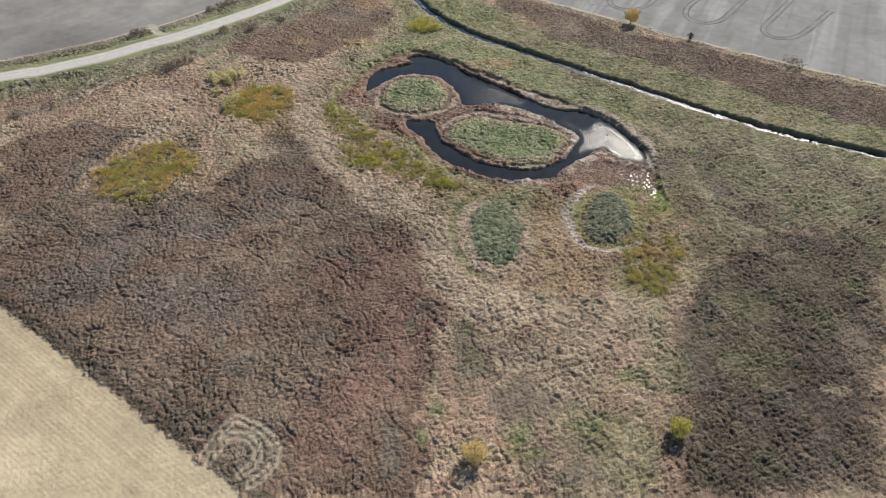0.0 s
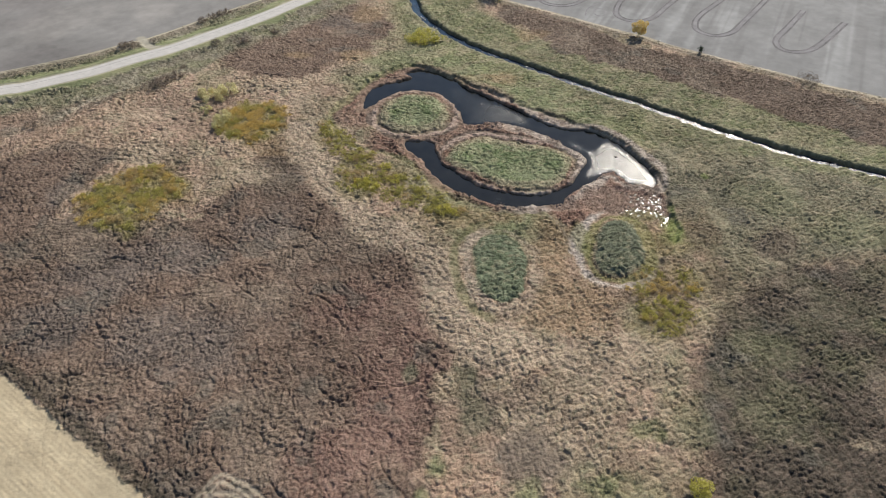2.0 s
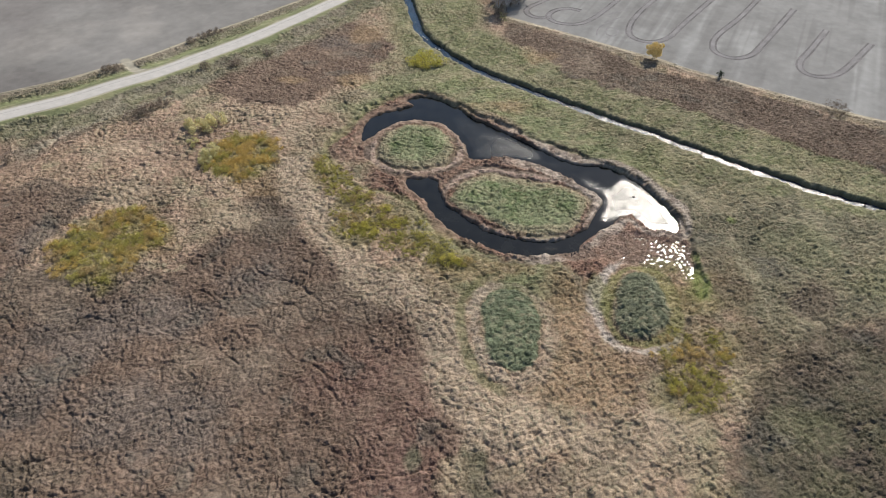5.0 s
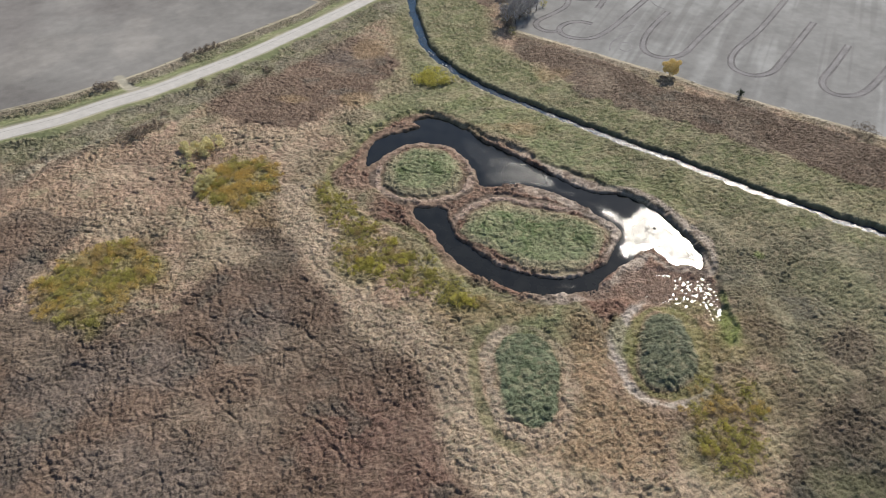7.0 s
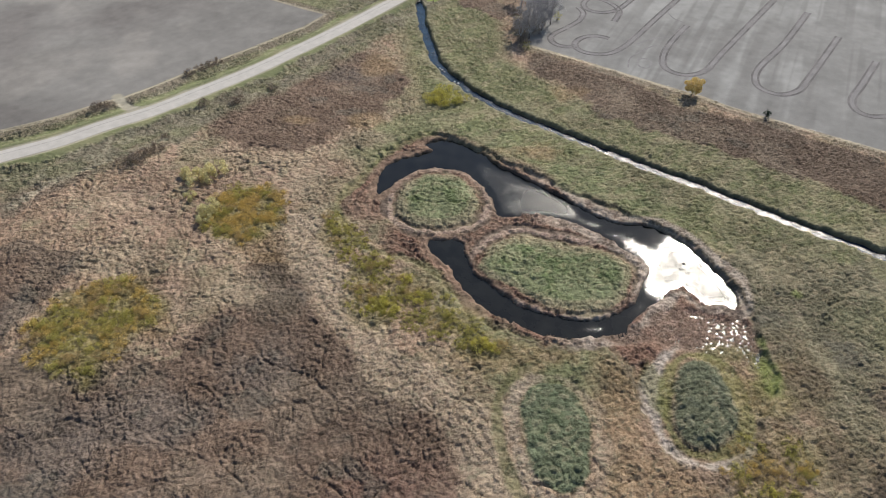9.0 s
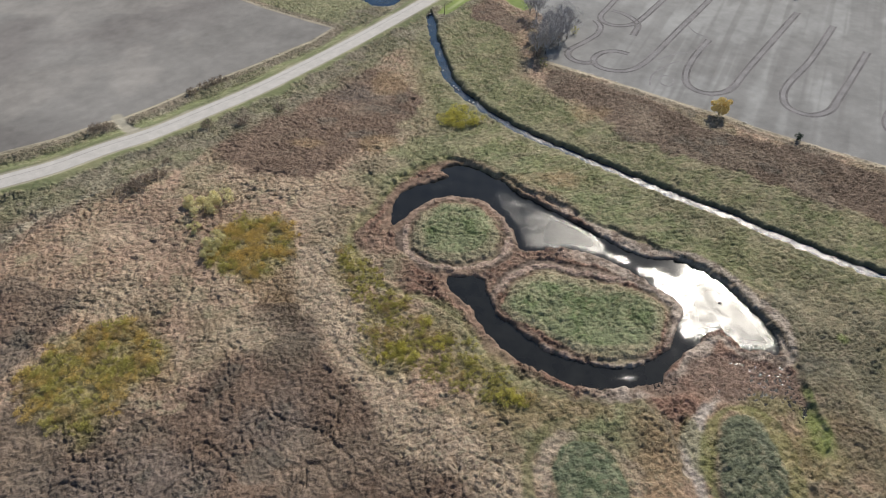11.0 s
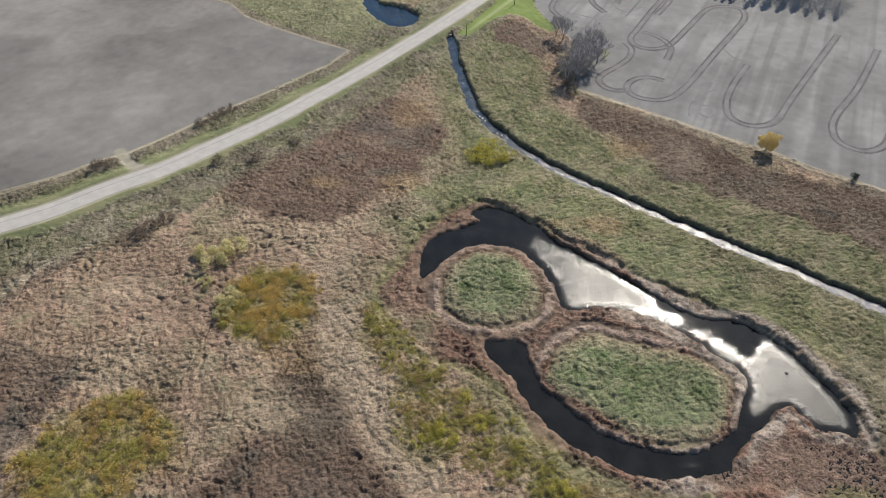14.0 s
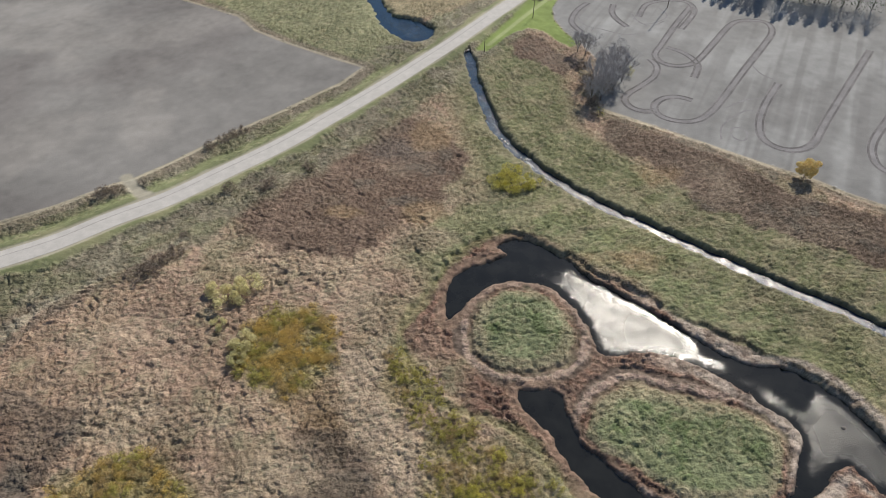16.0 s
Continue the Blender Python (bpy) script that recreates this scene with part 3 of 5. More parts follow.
    over((1 - ramp(np.abs(d_rim + 0.5) + 0.5 * w1, 0.5, 1.4)) * ramp(-x, -8, 0) * 0.6, (0.3, 0.29, 0.14), 1, 0.4)
    ledge = (1 - ramp(np.abs(d_pond - 1.3) + 0.6 * w1, 0.6, 1.5)) * ramp(x, 8, 16) * ramp(d_isle, 0, 1)
    over(ledge * 0.9, (0.6, 0.49, 0.42), 3, 0.36)
    over(ledge * ramp(cloud(x, y, 1.3, 87, 2), 0.1, 0.7) * 0.6, (0.24, 0.165, 0.13))
    # soil of the steep bank above the ledge, darkened for its shaded face
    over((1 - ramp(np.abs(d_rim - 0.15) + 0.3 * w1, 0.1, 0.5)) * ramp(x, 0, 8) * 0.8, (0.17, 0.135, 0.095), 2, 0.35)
    over((1 - ramp(np.abs(d_pond - 0.8) + 0.5 * w1, 0.5, 1.3)) * ramp(-x, -8, 2) * 0.7, (0.36, 0.24, 0.18), 3, 0.25)
    over(seep * 0.9, (0.33, 0.225, 0.18), 3, 0.5, 1.0)
    # the long mound: blue-green top, a ring of pale tussocks and a damp green hollow on its west side
    over((1 - ramp(np.abs(d_long - 3.0) + 0.5 * w1, 0.4, 1.1)) * ramp(-x, -9, -6) * 0.75, (0.235, 0.225, 0.11), 1, 0.35)
    over((1 - ramp(np.abs(d_long - 1.1) + 0.7 * w1 + 0.3 * w2, 0.5, 1.4)) * (0.5 + 0.5 * ramp(-x, -9, -6)) * 0.9, (0.6, 0.47, 0.37), 1, 0.5)
    over((1 - ramp(d_long + 0.4 * w2, -0.35, 0.25)), (0.225, 0.255, 0.16), 1, 0.45)
    over((1 - ramp(d_long, -2.5, -0.5)) * ramp(cloud(x, y, 2.5, 57), 0.1, 0.7) * 0.6, (0.165, 0.21, 0.115))
    # the round mound: grey-green, ringed with olive, and bleached reeds along its south-west foot
    foot = ramp(31.5 + 0.45 * w1 - x + 0.35 * (84 - y), 0, 3)
    over((1 - ramp(np.abs(d_round - 2.4) + 0.7 * w1 + 0.4 * w2, 0.6, 1.5)) * foot * 0.9, (0.66, 0.56, 0.5), 3, 0.4)
    over((1 - ramp(np.abs(d_round - 0.8) + 0.5 * w1, 0.6, 1.2)) * 0.8, (0.3, 0.28, 0.115), 1, 0.4)
    over((1 - ramp(d_round + 0.4 * w2, -0.6, 0.3)), (0.225, 0.235, 0.155), 1, 0.45)
    over((1 - ramp(d_round, -2.5, -0.5)) * ramp(cloud(x, y, 2.5, 59), 0.0, 0.7) * 0.6, (0.25, 0.265, 0.2))
    over((1 - ramp(d_isle, -0.6, 0.3)), (0.31, 0.335, 0.188), 1, 0.5)
    # wet trench round the turf, its step's shade darkened into the colour
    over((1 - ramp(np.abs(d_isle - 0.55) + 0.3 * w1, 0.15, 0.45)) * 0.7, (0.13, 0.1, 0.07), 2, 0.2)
    over((1 - ramp(np.abs(d_isle + 0.7) + 0.9 * w1 + 0.3 * w2, 0.3, 1.5)) * 0.75, (0.46, 0.385, 0.26))
    over((1 - ramp(d_isle, -3.2, -1.5)) * ramp(cloud(x, y, 3, 55), 0.1, 0.7) * 0.7, (0.185, 0.25, 0.105))
    for outline in (GOLD_STAND, GOLD_STAND_WEST):
        over(zone(outline, 1.5, 0.8) * 0.8, (0.34, 0.285, 0.11), 1, 0.45)
    over(blots("olive") * 0.6, (0.36, 0.29, 0.135), 1, 0.5)
    over(blots("lime", 0.6) * 0.5, (0.28, 0.285, 0.105), 1, 0.45)
    over(blots("verdant", 0.5) * 0.65, (0.26, 0.32, 0.09), 1, 0.45)
    # dark wet banks; the pond edge also holds its undercut's shade in the colour
    over((1 - ramp(np.abs(d_pond), 0.1, 0.45)) * 0.6, (0.12, 0.09, 0.07))
    over((1 - ramp(d_ditch, 2.0, 3.8)) * ramp(x, -40, -30) * 0.5, (0.33, 0.3, 0.19), 1, 0.16)
    over((1 - ramp(d_ditch, 1.0, 2.0)) * ramp(x, -40, -30) * 0.7, (0.2, 0.18, 0.12), 3, 0.14)
    rgb *= 0.615
    # rough green pasture beyond the far field
    over(zone([(-149.6, 393.1), (-123.8, 355.4), (-103.8, 339.3), (-85.0, 322.2), (-53.7, 303.5), (-38.8, 325.4), (-41.9, 395.5)], 1.5, 1), (0.205, 0.2, 0.115), 1, 0.4)
    # road verges
    north_side = ramp(9.0 - d_nw, 0, 1.5)
    green_verge = (1 - ramp(d_road + 0.8 * w1, 3.4, 4.8))
    over(1 - ramp(d_road + 2 * w1, 10, 14), (0.18, 0.168, 0.105))
    over((1 - ramp(d_road + 2 * w1, 10, 14)) * ramp(mid + w1 * 0.5, -0.1, 0.6) * 0.7, (0.165, 0.138, 0.11), 2, 0.4)
    over((1 - ramp(d_road + 2 * w1, 10, 14)) * ramp(cloud(x, y, 3, 93), 0.2, 0.7) * 0.6, (0.26, 0.23, 0.17), 1, 0.4)
    over((1 - ramp(d_road + 0.8 * w1, 5.5, 7.0)) * north_side * 0.85, (0.2, 0.215, 0.105), 1, 0.16)
    over(green_verge, (0.17, 0.18, 0.092), 1, 0.12)
    over(green_verge * ramp(mid, 0.1, 0.8) * 0.7, (0.23, 0.212, 0.125))
    over(zone(MOWN, 0.5, 0.2), (0.17, 0.215, 0.062), 0)
    over(zone([(-26, 226), (-12, 236), (0, 250), (-30, 262), (-45, 250)], 1.5, 1, 1), (0.27, 0.22, 0.14))
    over(1 - ramp(beside(x, y, np.array([(-6.5, 214), (4.5, 232), (20, 256)])), 0.4, 1.0), (0.26, 0.29, 0.13), 0)
    gravel = 1 - ramp(d_road + 0.25 * w1, 2.3, 2.9)
    over(gravel, (0.33, 0.3, 0.235), 0)
    # bare fields
    soil = (0.2, 0.186, 0.18)
    for d in (d_nw, d_ne):
        rough = 1 - ramp(y, 198, 206) * ramp(x, -5, 5)
        over((1 - ramp(np.abs(d - 0.5) + 0.2 * w1, 0.3, 0.8)) * 0.9 * rough, (0.36, 0.31, 0.24), 1, 0.12, 0.5)
        over((1 - ramp(np.abs(d - 1.9) + 0.6 * w1, 0.5, 1.3)) * 0.7 * rough, (0.19, 0.155, 0.12), 2, 0.35)
        over(1 - ramp(d, -0.3, 0.3), soil if d is d_nw else (0.205, 0.197, 0.197), 0)
    c, s = math.cos(SUN_GRAIN), math.sin(SUN_GRAIN)
    across = -x * s + y * c
    lane = cloud(across, (x * c + y * s) * 0.03, 3.5, 101) * 0.5 + 0.4 * cloud(x, y, 20, 103)
    over((d_ne < 0) * ramp(lane, -0.1, 0.4) * 0.85, (0.275, 0.267, 0.268))
    drag = lattice_noise(across, (x * c + y * s) * 0.025, 0.9, 109) + 0.7 * lattice_noise(across, (x * c + y * s) * 0.05, 2.2, 110)
    over((d_ne < 0) * ramp(drag, 0.1, 0.9) * 0.5, (0.15, 0.141, 0.141))
    over((d_nw < 0) * ramp(cloud(x * 0.4 + y, y * 0.4 - x, 26, 107), -0.2, 0.9) * 0.7, (0.165, 0.147, 0.143))
    over((d_nw < 0) * ramp(-cloud(x * 0.5 + y, y * 0.3 - x, 18, 117), 0.1, 0.9) * 0.6, (0.255, 0.232, 0.22))
    entry = beside(x, y, np.array([(-103.8, 228.7), (-109.7, 234.3), (-113.1, 238.4)]) / UNIT)
    over(1 - ramp(entry + 0.3 * w1, 0.7, 1.5), (0.3, 0.27, 0.22), 0)
    # stubble, combed along its edge
    comb = lattice_noise(d_stub, along * 0.02, 0.55, 131) * 0.5 + cloud(d_stub, along * 0.05, 4, 133) * 0.5
    stub = (1 - ramp(d_stub + 0.25 * w2, -0.3, 0.3))
    over(stub, (0.43, 0.35, 0.243), 4, 0.08)
    over(stub * ramp(comb, -0.1, 0.5) * 0.55, (0.36, 0.285, 0.192))
    # shadow line along the stalks' edge, painted as a near-black strip
    over((1 - ramp(np.abs(d_stub - 0.9) + 0.4 * w1, 0.3, 0.9)) * 0.85, (0.085, 0.068, 0.05), 2, 0.45)
    # turning loops pressed into the stalks beside the stubble
    press = np.zeros(x.shape)
    for loop in ([(-42.8, 57.9), (-39.6, 64.6), (-36.7, 64.2), (-33.0, 62.4), (-30.3, 59.6), (-29.7, 56.7), (-31.3, 53.9), (-33.4, 52.0)],
                 [(-41.5, 57.0), (-39.3, 61.2), (-36.6, 61.5), (-34.1, 59.9), (-33.2, 57.9), (-33.7, 55.6), (-35.4, 53.9)]):
        press = np.maximum(press, 1 - ramp(np.abs(beside(x, y, smooth_line(loop) / UNIT) - 0.45) + 0.03 * w2, 0.14, 0.32))
    over(press * 0.9 * (d_stub > 0), (0.27, 0.22, 0.17), 1, 0.06)
    # narrow trails
    for trail in ([(-41, 52), (-33, 46), (-27, 39.5)], [(-22, 62), (-17, 54), (-15.5, 45), (-12.5, 38)], [(-30, 70), (-24, 62), (-20, 56)]):
        over((1 - ramp(beside(x, y, smooth_line(trail)) + 0.2 * w2, 0.15, 0.5)) * 0.5, (0.09, 0.07, 0.055), 2, 0.15)
    over((z < np.where(d_ditch < 4, ditch_level, pond_level) - 0.02) & (seep < 0.5) & (basin + (d_ditch < 4) + (d_far < 1.5) > 0.3), (0.05, 0.042, 0.035), 0)
    over(d_far < 0.3, (0.05, 0.05, 0.04), 0)
    tall = np.where((np.abs(d_rim) < 0.7) & (x > 5), tall * 0.7, tall)
    dense = np.where(field & (kind != 4), 0.0, dense)
    tall = tall * np.clip(1 + 0.35 * cloud(x, y, 4, 161), 0.6, 1.4)
    rgb = rgb * (1 + tone[..., None]) * (0.978, 1.0, 0.965)
    return z * UNIT, rgb, kind, np.where(kind > 0, tall, 0.0) * UNIT, dense


def in_bands(rule, x, y, rows=90):
    """A rule for a large sheet of points, a band of rows at a time."""
    bands = [rule(x[k:k + rows], y[k:k + rows]) for k in range(0, len(x), rows)]
    return [np.concatenate(b) for b in zip(*bands)]


HEIGHT, COVER, KIND, TALL, DENSE = lay_of_the_land(*FINE)


def height_at(x, y):
    """Height of the soil under a plant or pole."""
    return float(raster(HEIGHT, np.array([x]), np.array([y]))[0]) + 0.05


def domes(x, y, size, seed):
    """Rounded tussocks with creases between them, 0 to 1, and a number of its own for each tussock."""
    table = np.random.RandomState(seed).uniform(0, 1, (128, 128, 4))
    u, v = x / size + 500.2, y / size + 500.6
    i, j = np.floor(u).astype(int), np.floor(v).astype(int)
    best, own = np.zeros(x.shape), np.full(x.shape, 0.5)
    for di in (-1, 0, 1):
        for dj in (-1, 0, 1):
            t = table[(i + di) % 128, (j + dj) % 128]
            d2 = (u - (i + di + 0.12 + 0.76 * t[..., 0])) ** 2 + (v - (j + dj + 0.12 + 0.76 * t[..., 1])) ** 2
            h = (1 - d2 / 0.72) * (0.8 + 0.2 * t[..., 2])
            own = np.where(h > best, t[..., 3], own)
            best = np.maximum(best, h)
    return np.maximum(best, 0.25), own


def cell_of(values, x, y):
    """Value of the raster's nearest cell."""
    i = np.clip(((x - GX[0]) / CELL + 0.5).astype(int), 0, len(GX) - 1)
    j = np.clip(((y - GY[0]) / CELL + 0.5).astype(int), 0, len(GY) - 1)
    return values[j, i]


LEAN = (-0.22, -0.12)  # the wind lays the plants over: metres aside for one of height


def canopy(x, y):
    """Height of the matted plant cover over the soil, and a number from 0 to 1 for each large and each small tussock."""
    tall = raster(TALL, x, y)
    # tussocks are combed along one way by the wind
    u, v = 0.9 * x + 0.42 * y, 0.9 * y - 0.42 * x
    u, v = u + 0.55 * cloud(x, y, 2.6, 305, 2), v + 0.55 * cloud(x, y, 2.6, 308, 2)
    fineness = np.where(cell_of(KIND, x, y) == 2, 1.35, 1.0)
    u, v = u * fineness, v * fineness
    large, tone = domes(u * 0.78, v * 1.12, 1.1, 301)
    small, shade = domes(u * 0.9, v * 1.1, 0.58, 302)
    # broken reed clumps standing in the seep
    seep = np.zeros(x.shape)
    for px, py, rx, ry in BLOTS["seep"]:
        seep = np.maximum(seep, 1 - ramp(np.hypot((x - px) / rx, (y - py) / ry) + 0.15 * cloud(x, y, 5, 153), 0.85, 1.1))
    clumps = 0.16 + 0.3 * lattice_noise(x, y, 0.31, 154) + 0.06 * cloud(x, y, 3.5, 155, 2) - 0.1 * ramp(x, 40, 56)
    tall = tall * (1 - seep)
    # creases where the stalks have parted
    crease = np.minimum(np.abs(cloud(x, y, 17, 171, 2)) / 0.03, np.abs(cloud(x + 0.5 * y, y, 11, 174, 2)) / 0.035)
    crease = np.where((x < 12) & (tall > 0.4), np.clip(1 - crease, 0, 1), 0.0)
    rough = 1.0 * large + 0.5 * small + 0.14 * lattice_noise(x, y, 0.4, 306) + 0.12 * cloud(x, y, 4.5, 304, 2)
    # grass tussocks stand less even than the stalks
    rough = np.where(fineness > 1, rough, 0.95 * rough + 0.08 * cloud(x, y, 1.9, 307, 2))
    return clumps * seep + tall * (rough - 0.6 * crease - 0.65), tone, shade


def tinted(rgb, kind, tone, shade):
    """Colour of each tussock: some drier and paler, some greener or darker than the stand."""
    out = rgb * ((0.8 + 0.4 * tone) * (0.86 + 0.28 * shade))[..., None]
    dry = np.clip((tone - 0.62) * 2.2, 0, 1) * np.where(kind == 1, 0.38, np.where(kind == 2, 0.34, 0.1))
    green = np.clip((0.3 - shade) * 3, 0, 1) * np.where(kind == 1, 0.3, 0.12)
    straw = np.where((kind == 1)[..., None], (0.335, 0.258, 0.178), (0.25, 0.182, 0.14))
    out = out * (1 - dry[..., None]) + straw * dry[..., None]
    lum = out.mean(-1, keepdims=True)
    return out * (1 - green[..., None]) + lum * np.array((0.95, 1.12, 0.7)) * green[..., None]


# ---- mesh helpers ----


def mesh_from(name, verts, faces, mat, colours=None, smooth=False):
    """A mesh from arrays; faces all have the same number of corners."""
    me = bpy.data.meshes.new(name)
    verts, faces = np.asarray(verts, np.float32).reshape(-1, 3), np.asarray(faces, np.int32)
    corners = faces.shape[1]
    me.vertices.add(len(verts))
    me.vertices.foreach_set("co", verts.ravel())
    me.loops.add(faces.size)
    me.loops.foreach_set("vertex_index", faces.ravel())
    me.polygons.add(len(faces))
    me.polygons.foreach_set("loop_start", np.arange(0, faces.size, corners, dtype=np.int32))
    me.polygons.foreach_set("use_smooth", np.full(len(faces), smooth, bool))
    if colours is not None:
        a = me.color_attributes.new("cover", "FLOAT_COLOR", "POINT")
        rgba = np.ones((len(verts), 4), np.float32)
        rgba[:, :3] = np.clip(colours[:, :3], 0.01, 0.9)
        rgba[:, 3] = colours[:, 3] if colours.shape[1] > 3 else 1.0
        a.data.foreach_set("color", rgba.ravel())
    me.materials.append(mat)
    me.update(calc_edges=True)
    return me


def part(name, bm, mat, parent, label=""):
    me = bpy.data.meshes.new(name)
    bm.to_mesh(me)
    bm.free()
    me.materials.append(mat)
    me.polygons.foreach_set("use_smooth", np.zeros(len(me.polygons), bool))
    ob = new(name, me)
    ob.parent = parent
    return tagged(ob, label)


def mesh_part(name, me, parent, label=""):
    ob = new(name, me)
    ob.parent = parent
    return tagged(ob, label)


def tube(bm, a, b, ra, rb, sides=6):
    a, b = Vector(a), Vector(b)
    turn = (b - a).to_track_quat("Z", "Y")
    rings = []
    for p, r in ((a, ra), (b, rb)):
        rings.append([bm.verts.new(p + turn @ Vector((r * math.cos(2 * math.pi * k / sides), r * math.sin(2 * math.pi * k / sides), 0))) for k in range(sides)])
    for k in range(sides):
        bm.faces.new((rings[0][k], rings[0][(k + 1) % sides], rings[1][(k + 1) % sides], rings[1][k]))
    bm.faces.new(rings[1])


def box(bm, centre, size, turn=0.0):
    m = Matrix.Translation(centre) @ Matrix.Rotation(turn, 4, "Z") @ Matrix.Diagonal((*size, 1))
    made = bmesh.ops.create_cube(bm, size=1, matrix=m)
    return made["verts"]


# ---- the ground: one sheet to the horizon, fine where the camera flies ----
far_steps = np.array([3, 6, 9, 12, 16, 20, 25, 30, 36, 44, 55, 70, 95, 140, 270, 600, 1300, 2800, 4800])
YS = [50.0]
while YS[-1] < GY[-1]:
    YS.append(YS[-1] + 0.25 + 0.0003 * (YS[-1] - 50) + 0.0032 * max(YS[-1] - 205, 0))
YS = np.concatenate([GY[0] - far_steps[::-1], np.arange(GY[0], 49.5, 1.5), YS, YS[-1] + far_steps])
COLUMNS = 860
spread_out = 0.5 * (np.clip(YS, 50, GY[-1]) - 50)
west, east = np.maximum(-80 - spread_out, GX[0] + 2), np.minimum(80 + spread_out, GX[-1] - 6)
sx = west[:, None] + (east - west)[:, None] * np.linspace(0, 1, COLUMNS)
sx = np.hstack([west[:, None] - far_steps[::-1], sx, east[:, None] + far_steps])
sy = np.repeat(YS[:, None], sx.shape[1], 1)
cx, cy = np.clip(sx, GX[0], GX[-1]), np.clip(sy, GY[0], GY[-1])
sz, base, kinds, _, _ = in_bands(lay_of_the_land, cx, cy)
cover_height, cover_tone, cover_shade = in_bands(canopy, cx, cy)
beyond = (sx != cx) | (sy != cy)
# short where the sheet is coarse, beside and behind the flight
coarse = (sy < 50) | (sx < west[:, None]) | (sx > east[:, None])
cover_height = np.where(coarse, 0.3 * raster(TALL, cx, cy), cover_height)
sz = np.where(beyond, 0.2, sz + cover_height)
planted = (raster(TALL, cx, cy) > 0.2) & ~coarse
# drilled rows of the stubble run along its edge
e0, e1 = np.array(STUBBLE_EDGE[0]), np.array(STUBBLE_EDGE[-1])
ex, ey = (e1 - e0) / np.hypot(*(e1 - e0))
row_d = (cy - e0[1]) * ex - (cx - e0[0]) * ey
rows = np.sin(2 * np.pi * row_d / 0.8 + 0.5 * cloud(cx, cy, 9, 331, 2)) * (0.7 + 0.5 * cloud(cx, cy, 2.5, 333, 2))
rows = rows * (kinds == 4) * ~coarse
sz = sz + 0.02 * rows
base = np.where(planted[..., None], tinted(base, kinds, cover_tone, cover_shade), base) * (1 + 0.07 * rows)[..., None]
scol = np.concatenate([base, np.clip(raster(TALL, cx, cy) * 1.4, 0.12, 1)[..., None]], -1)
scol[beyond, :3] = lay_of_the_land(sx[beyond], sy[beyond])[1]
lift = np.where(planted, np.maximum(cover_height, 0), 0)
sx, sy = sx + LEAN[0] * lift, sy + LEAN[1] * lift
ny, nx = sx.shape
jj, ii = np.meshgrid(np.arange(ny - 1), np.arange(nx - 1), indexing="ij")
corner = (jj * nx + ii).ravel()
quads = np.stack([corner, corner + 1, corner + nx + 1, corner + nx], 1)
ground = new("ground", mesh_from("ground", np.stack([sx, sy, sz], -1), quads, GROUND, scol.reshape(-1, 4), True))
tagged(ground, "autumn prairie ground between farm fields", "ground", kind="structure")

# ---- water ----


def sheet(name, x0, x1, y0, y1, z, mat, label, shore):
    """A level sheet of water; open water further from the shore line is more rippled."""
    wx, wy = np.meshgrid(np.arange(x0, x1, 1.0), np.arange(y0, y1, 1.0))
    n, m = wx.shape[1], wx.shape[0]
    calm = 0.2 + 0.8 * ramp(-signed(wx, wy, shore), 0.3, 2.6)
    for px, py, pr in LEES:
        calm *= 0.08 + 0.92 * ramp(np.hypot(wx - px, wy - py) + 2.0 * cloud(wx, wy, 5, 401), 0.2 * pr, 1.3 * pr)
    for px, py, pr, gust in GUSTS:
        calm *= gust - (gust - 1) * ramp(np.hypot(wx - px, wy - py), 0.4 * pr, 1.2 * pr)
    for px, py, rx, ry in BLOTS["seep"][::2]:
        calm = np.maximum(calm, 0.5 - 0.5 * ramp(np.hypot((wx - px) / rx, (wy - py) / ry), 0.9, 1.3))
    colours = np.concatenate([np.full((n * m, 3), 0.05), calm.reshape(-1, 1)], 1)
    b, a = np.meshgrid(np.arange(m - 1), np.arange(n - 1), indexing="ij")
    c = (b * n + a).ravel()
    me = mesh_from(name, np.stack([wx, wy, np.full(wx.shape, z)], -1), np.stack([c, c + 1, c + n + 1, c + n], 1), mat, colours, True)
    return tagged(new(name, me), label, "water", kind="structure")


def ribbon(name, line, width, z, mat, offset=0.0, thick=0.0, rise=None, climb=0.0):
    """A band along a line, level across, with turned-down edges if thick."""
    p = np.asarray(line)
    d = np.gradient(p, axis=0)
    d /= np.hypot(d[:, 0], d[:, 1])[:, None] + 1e-9
    nrm = np.stack([-d[:, 1], d[:, 0]], 1)
    cols = [(-width / 2, -thick), (-width / 2 + 0.02, 0.0), (0.0, 0.0 if rise is None else rise), (width / 2 - 0.02, 0.0), (width / 2, -thick)]
    level = z + np.linspace(0, climb, len(p))
    v = np.stack([np.column_stack([p + nrm * (offset + c), level + dz]) for c, dz in cols], 1)
    m = len(cols)
    f = [(i * m + k, i * m + k + 1, (i + 1) * m + k + 1, (i + 1) * m + k) for i in range(len(p) - 1) for k in range(m - 1)]
    return new(name, mesh_from(name, v, np.array(f)[:, ::-1], mat, np.tile((0.05, 0.05, 0.05, 0.9), (v.shape[0] * m, 1))))


sheet("water", -42, 68, 108, 222, POND_LEVEL, WATER, "dark rippled shallow pond water catching the sun", POND)
ditch_water = ribbon("water", ditch_line, 6.0, DITCH_LEVEL, DITCH_WATER)
tagged(ditch_water, "narrow straight drainage ditch of glinting water", "water", kind="structure")
sheet("water", -75, -25, 313, 393, DITCH_LEVEL, DITCH_WATER, "small blue pool beside the road", far_pond_line)

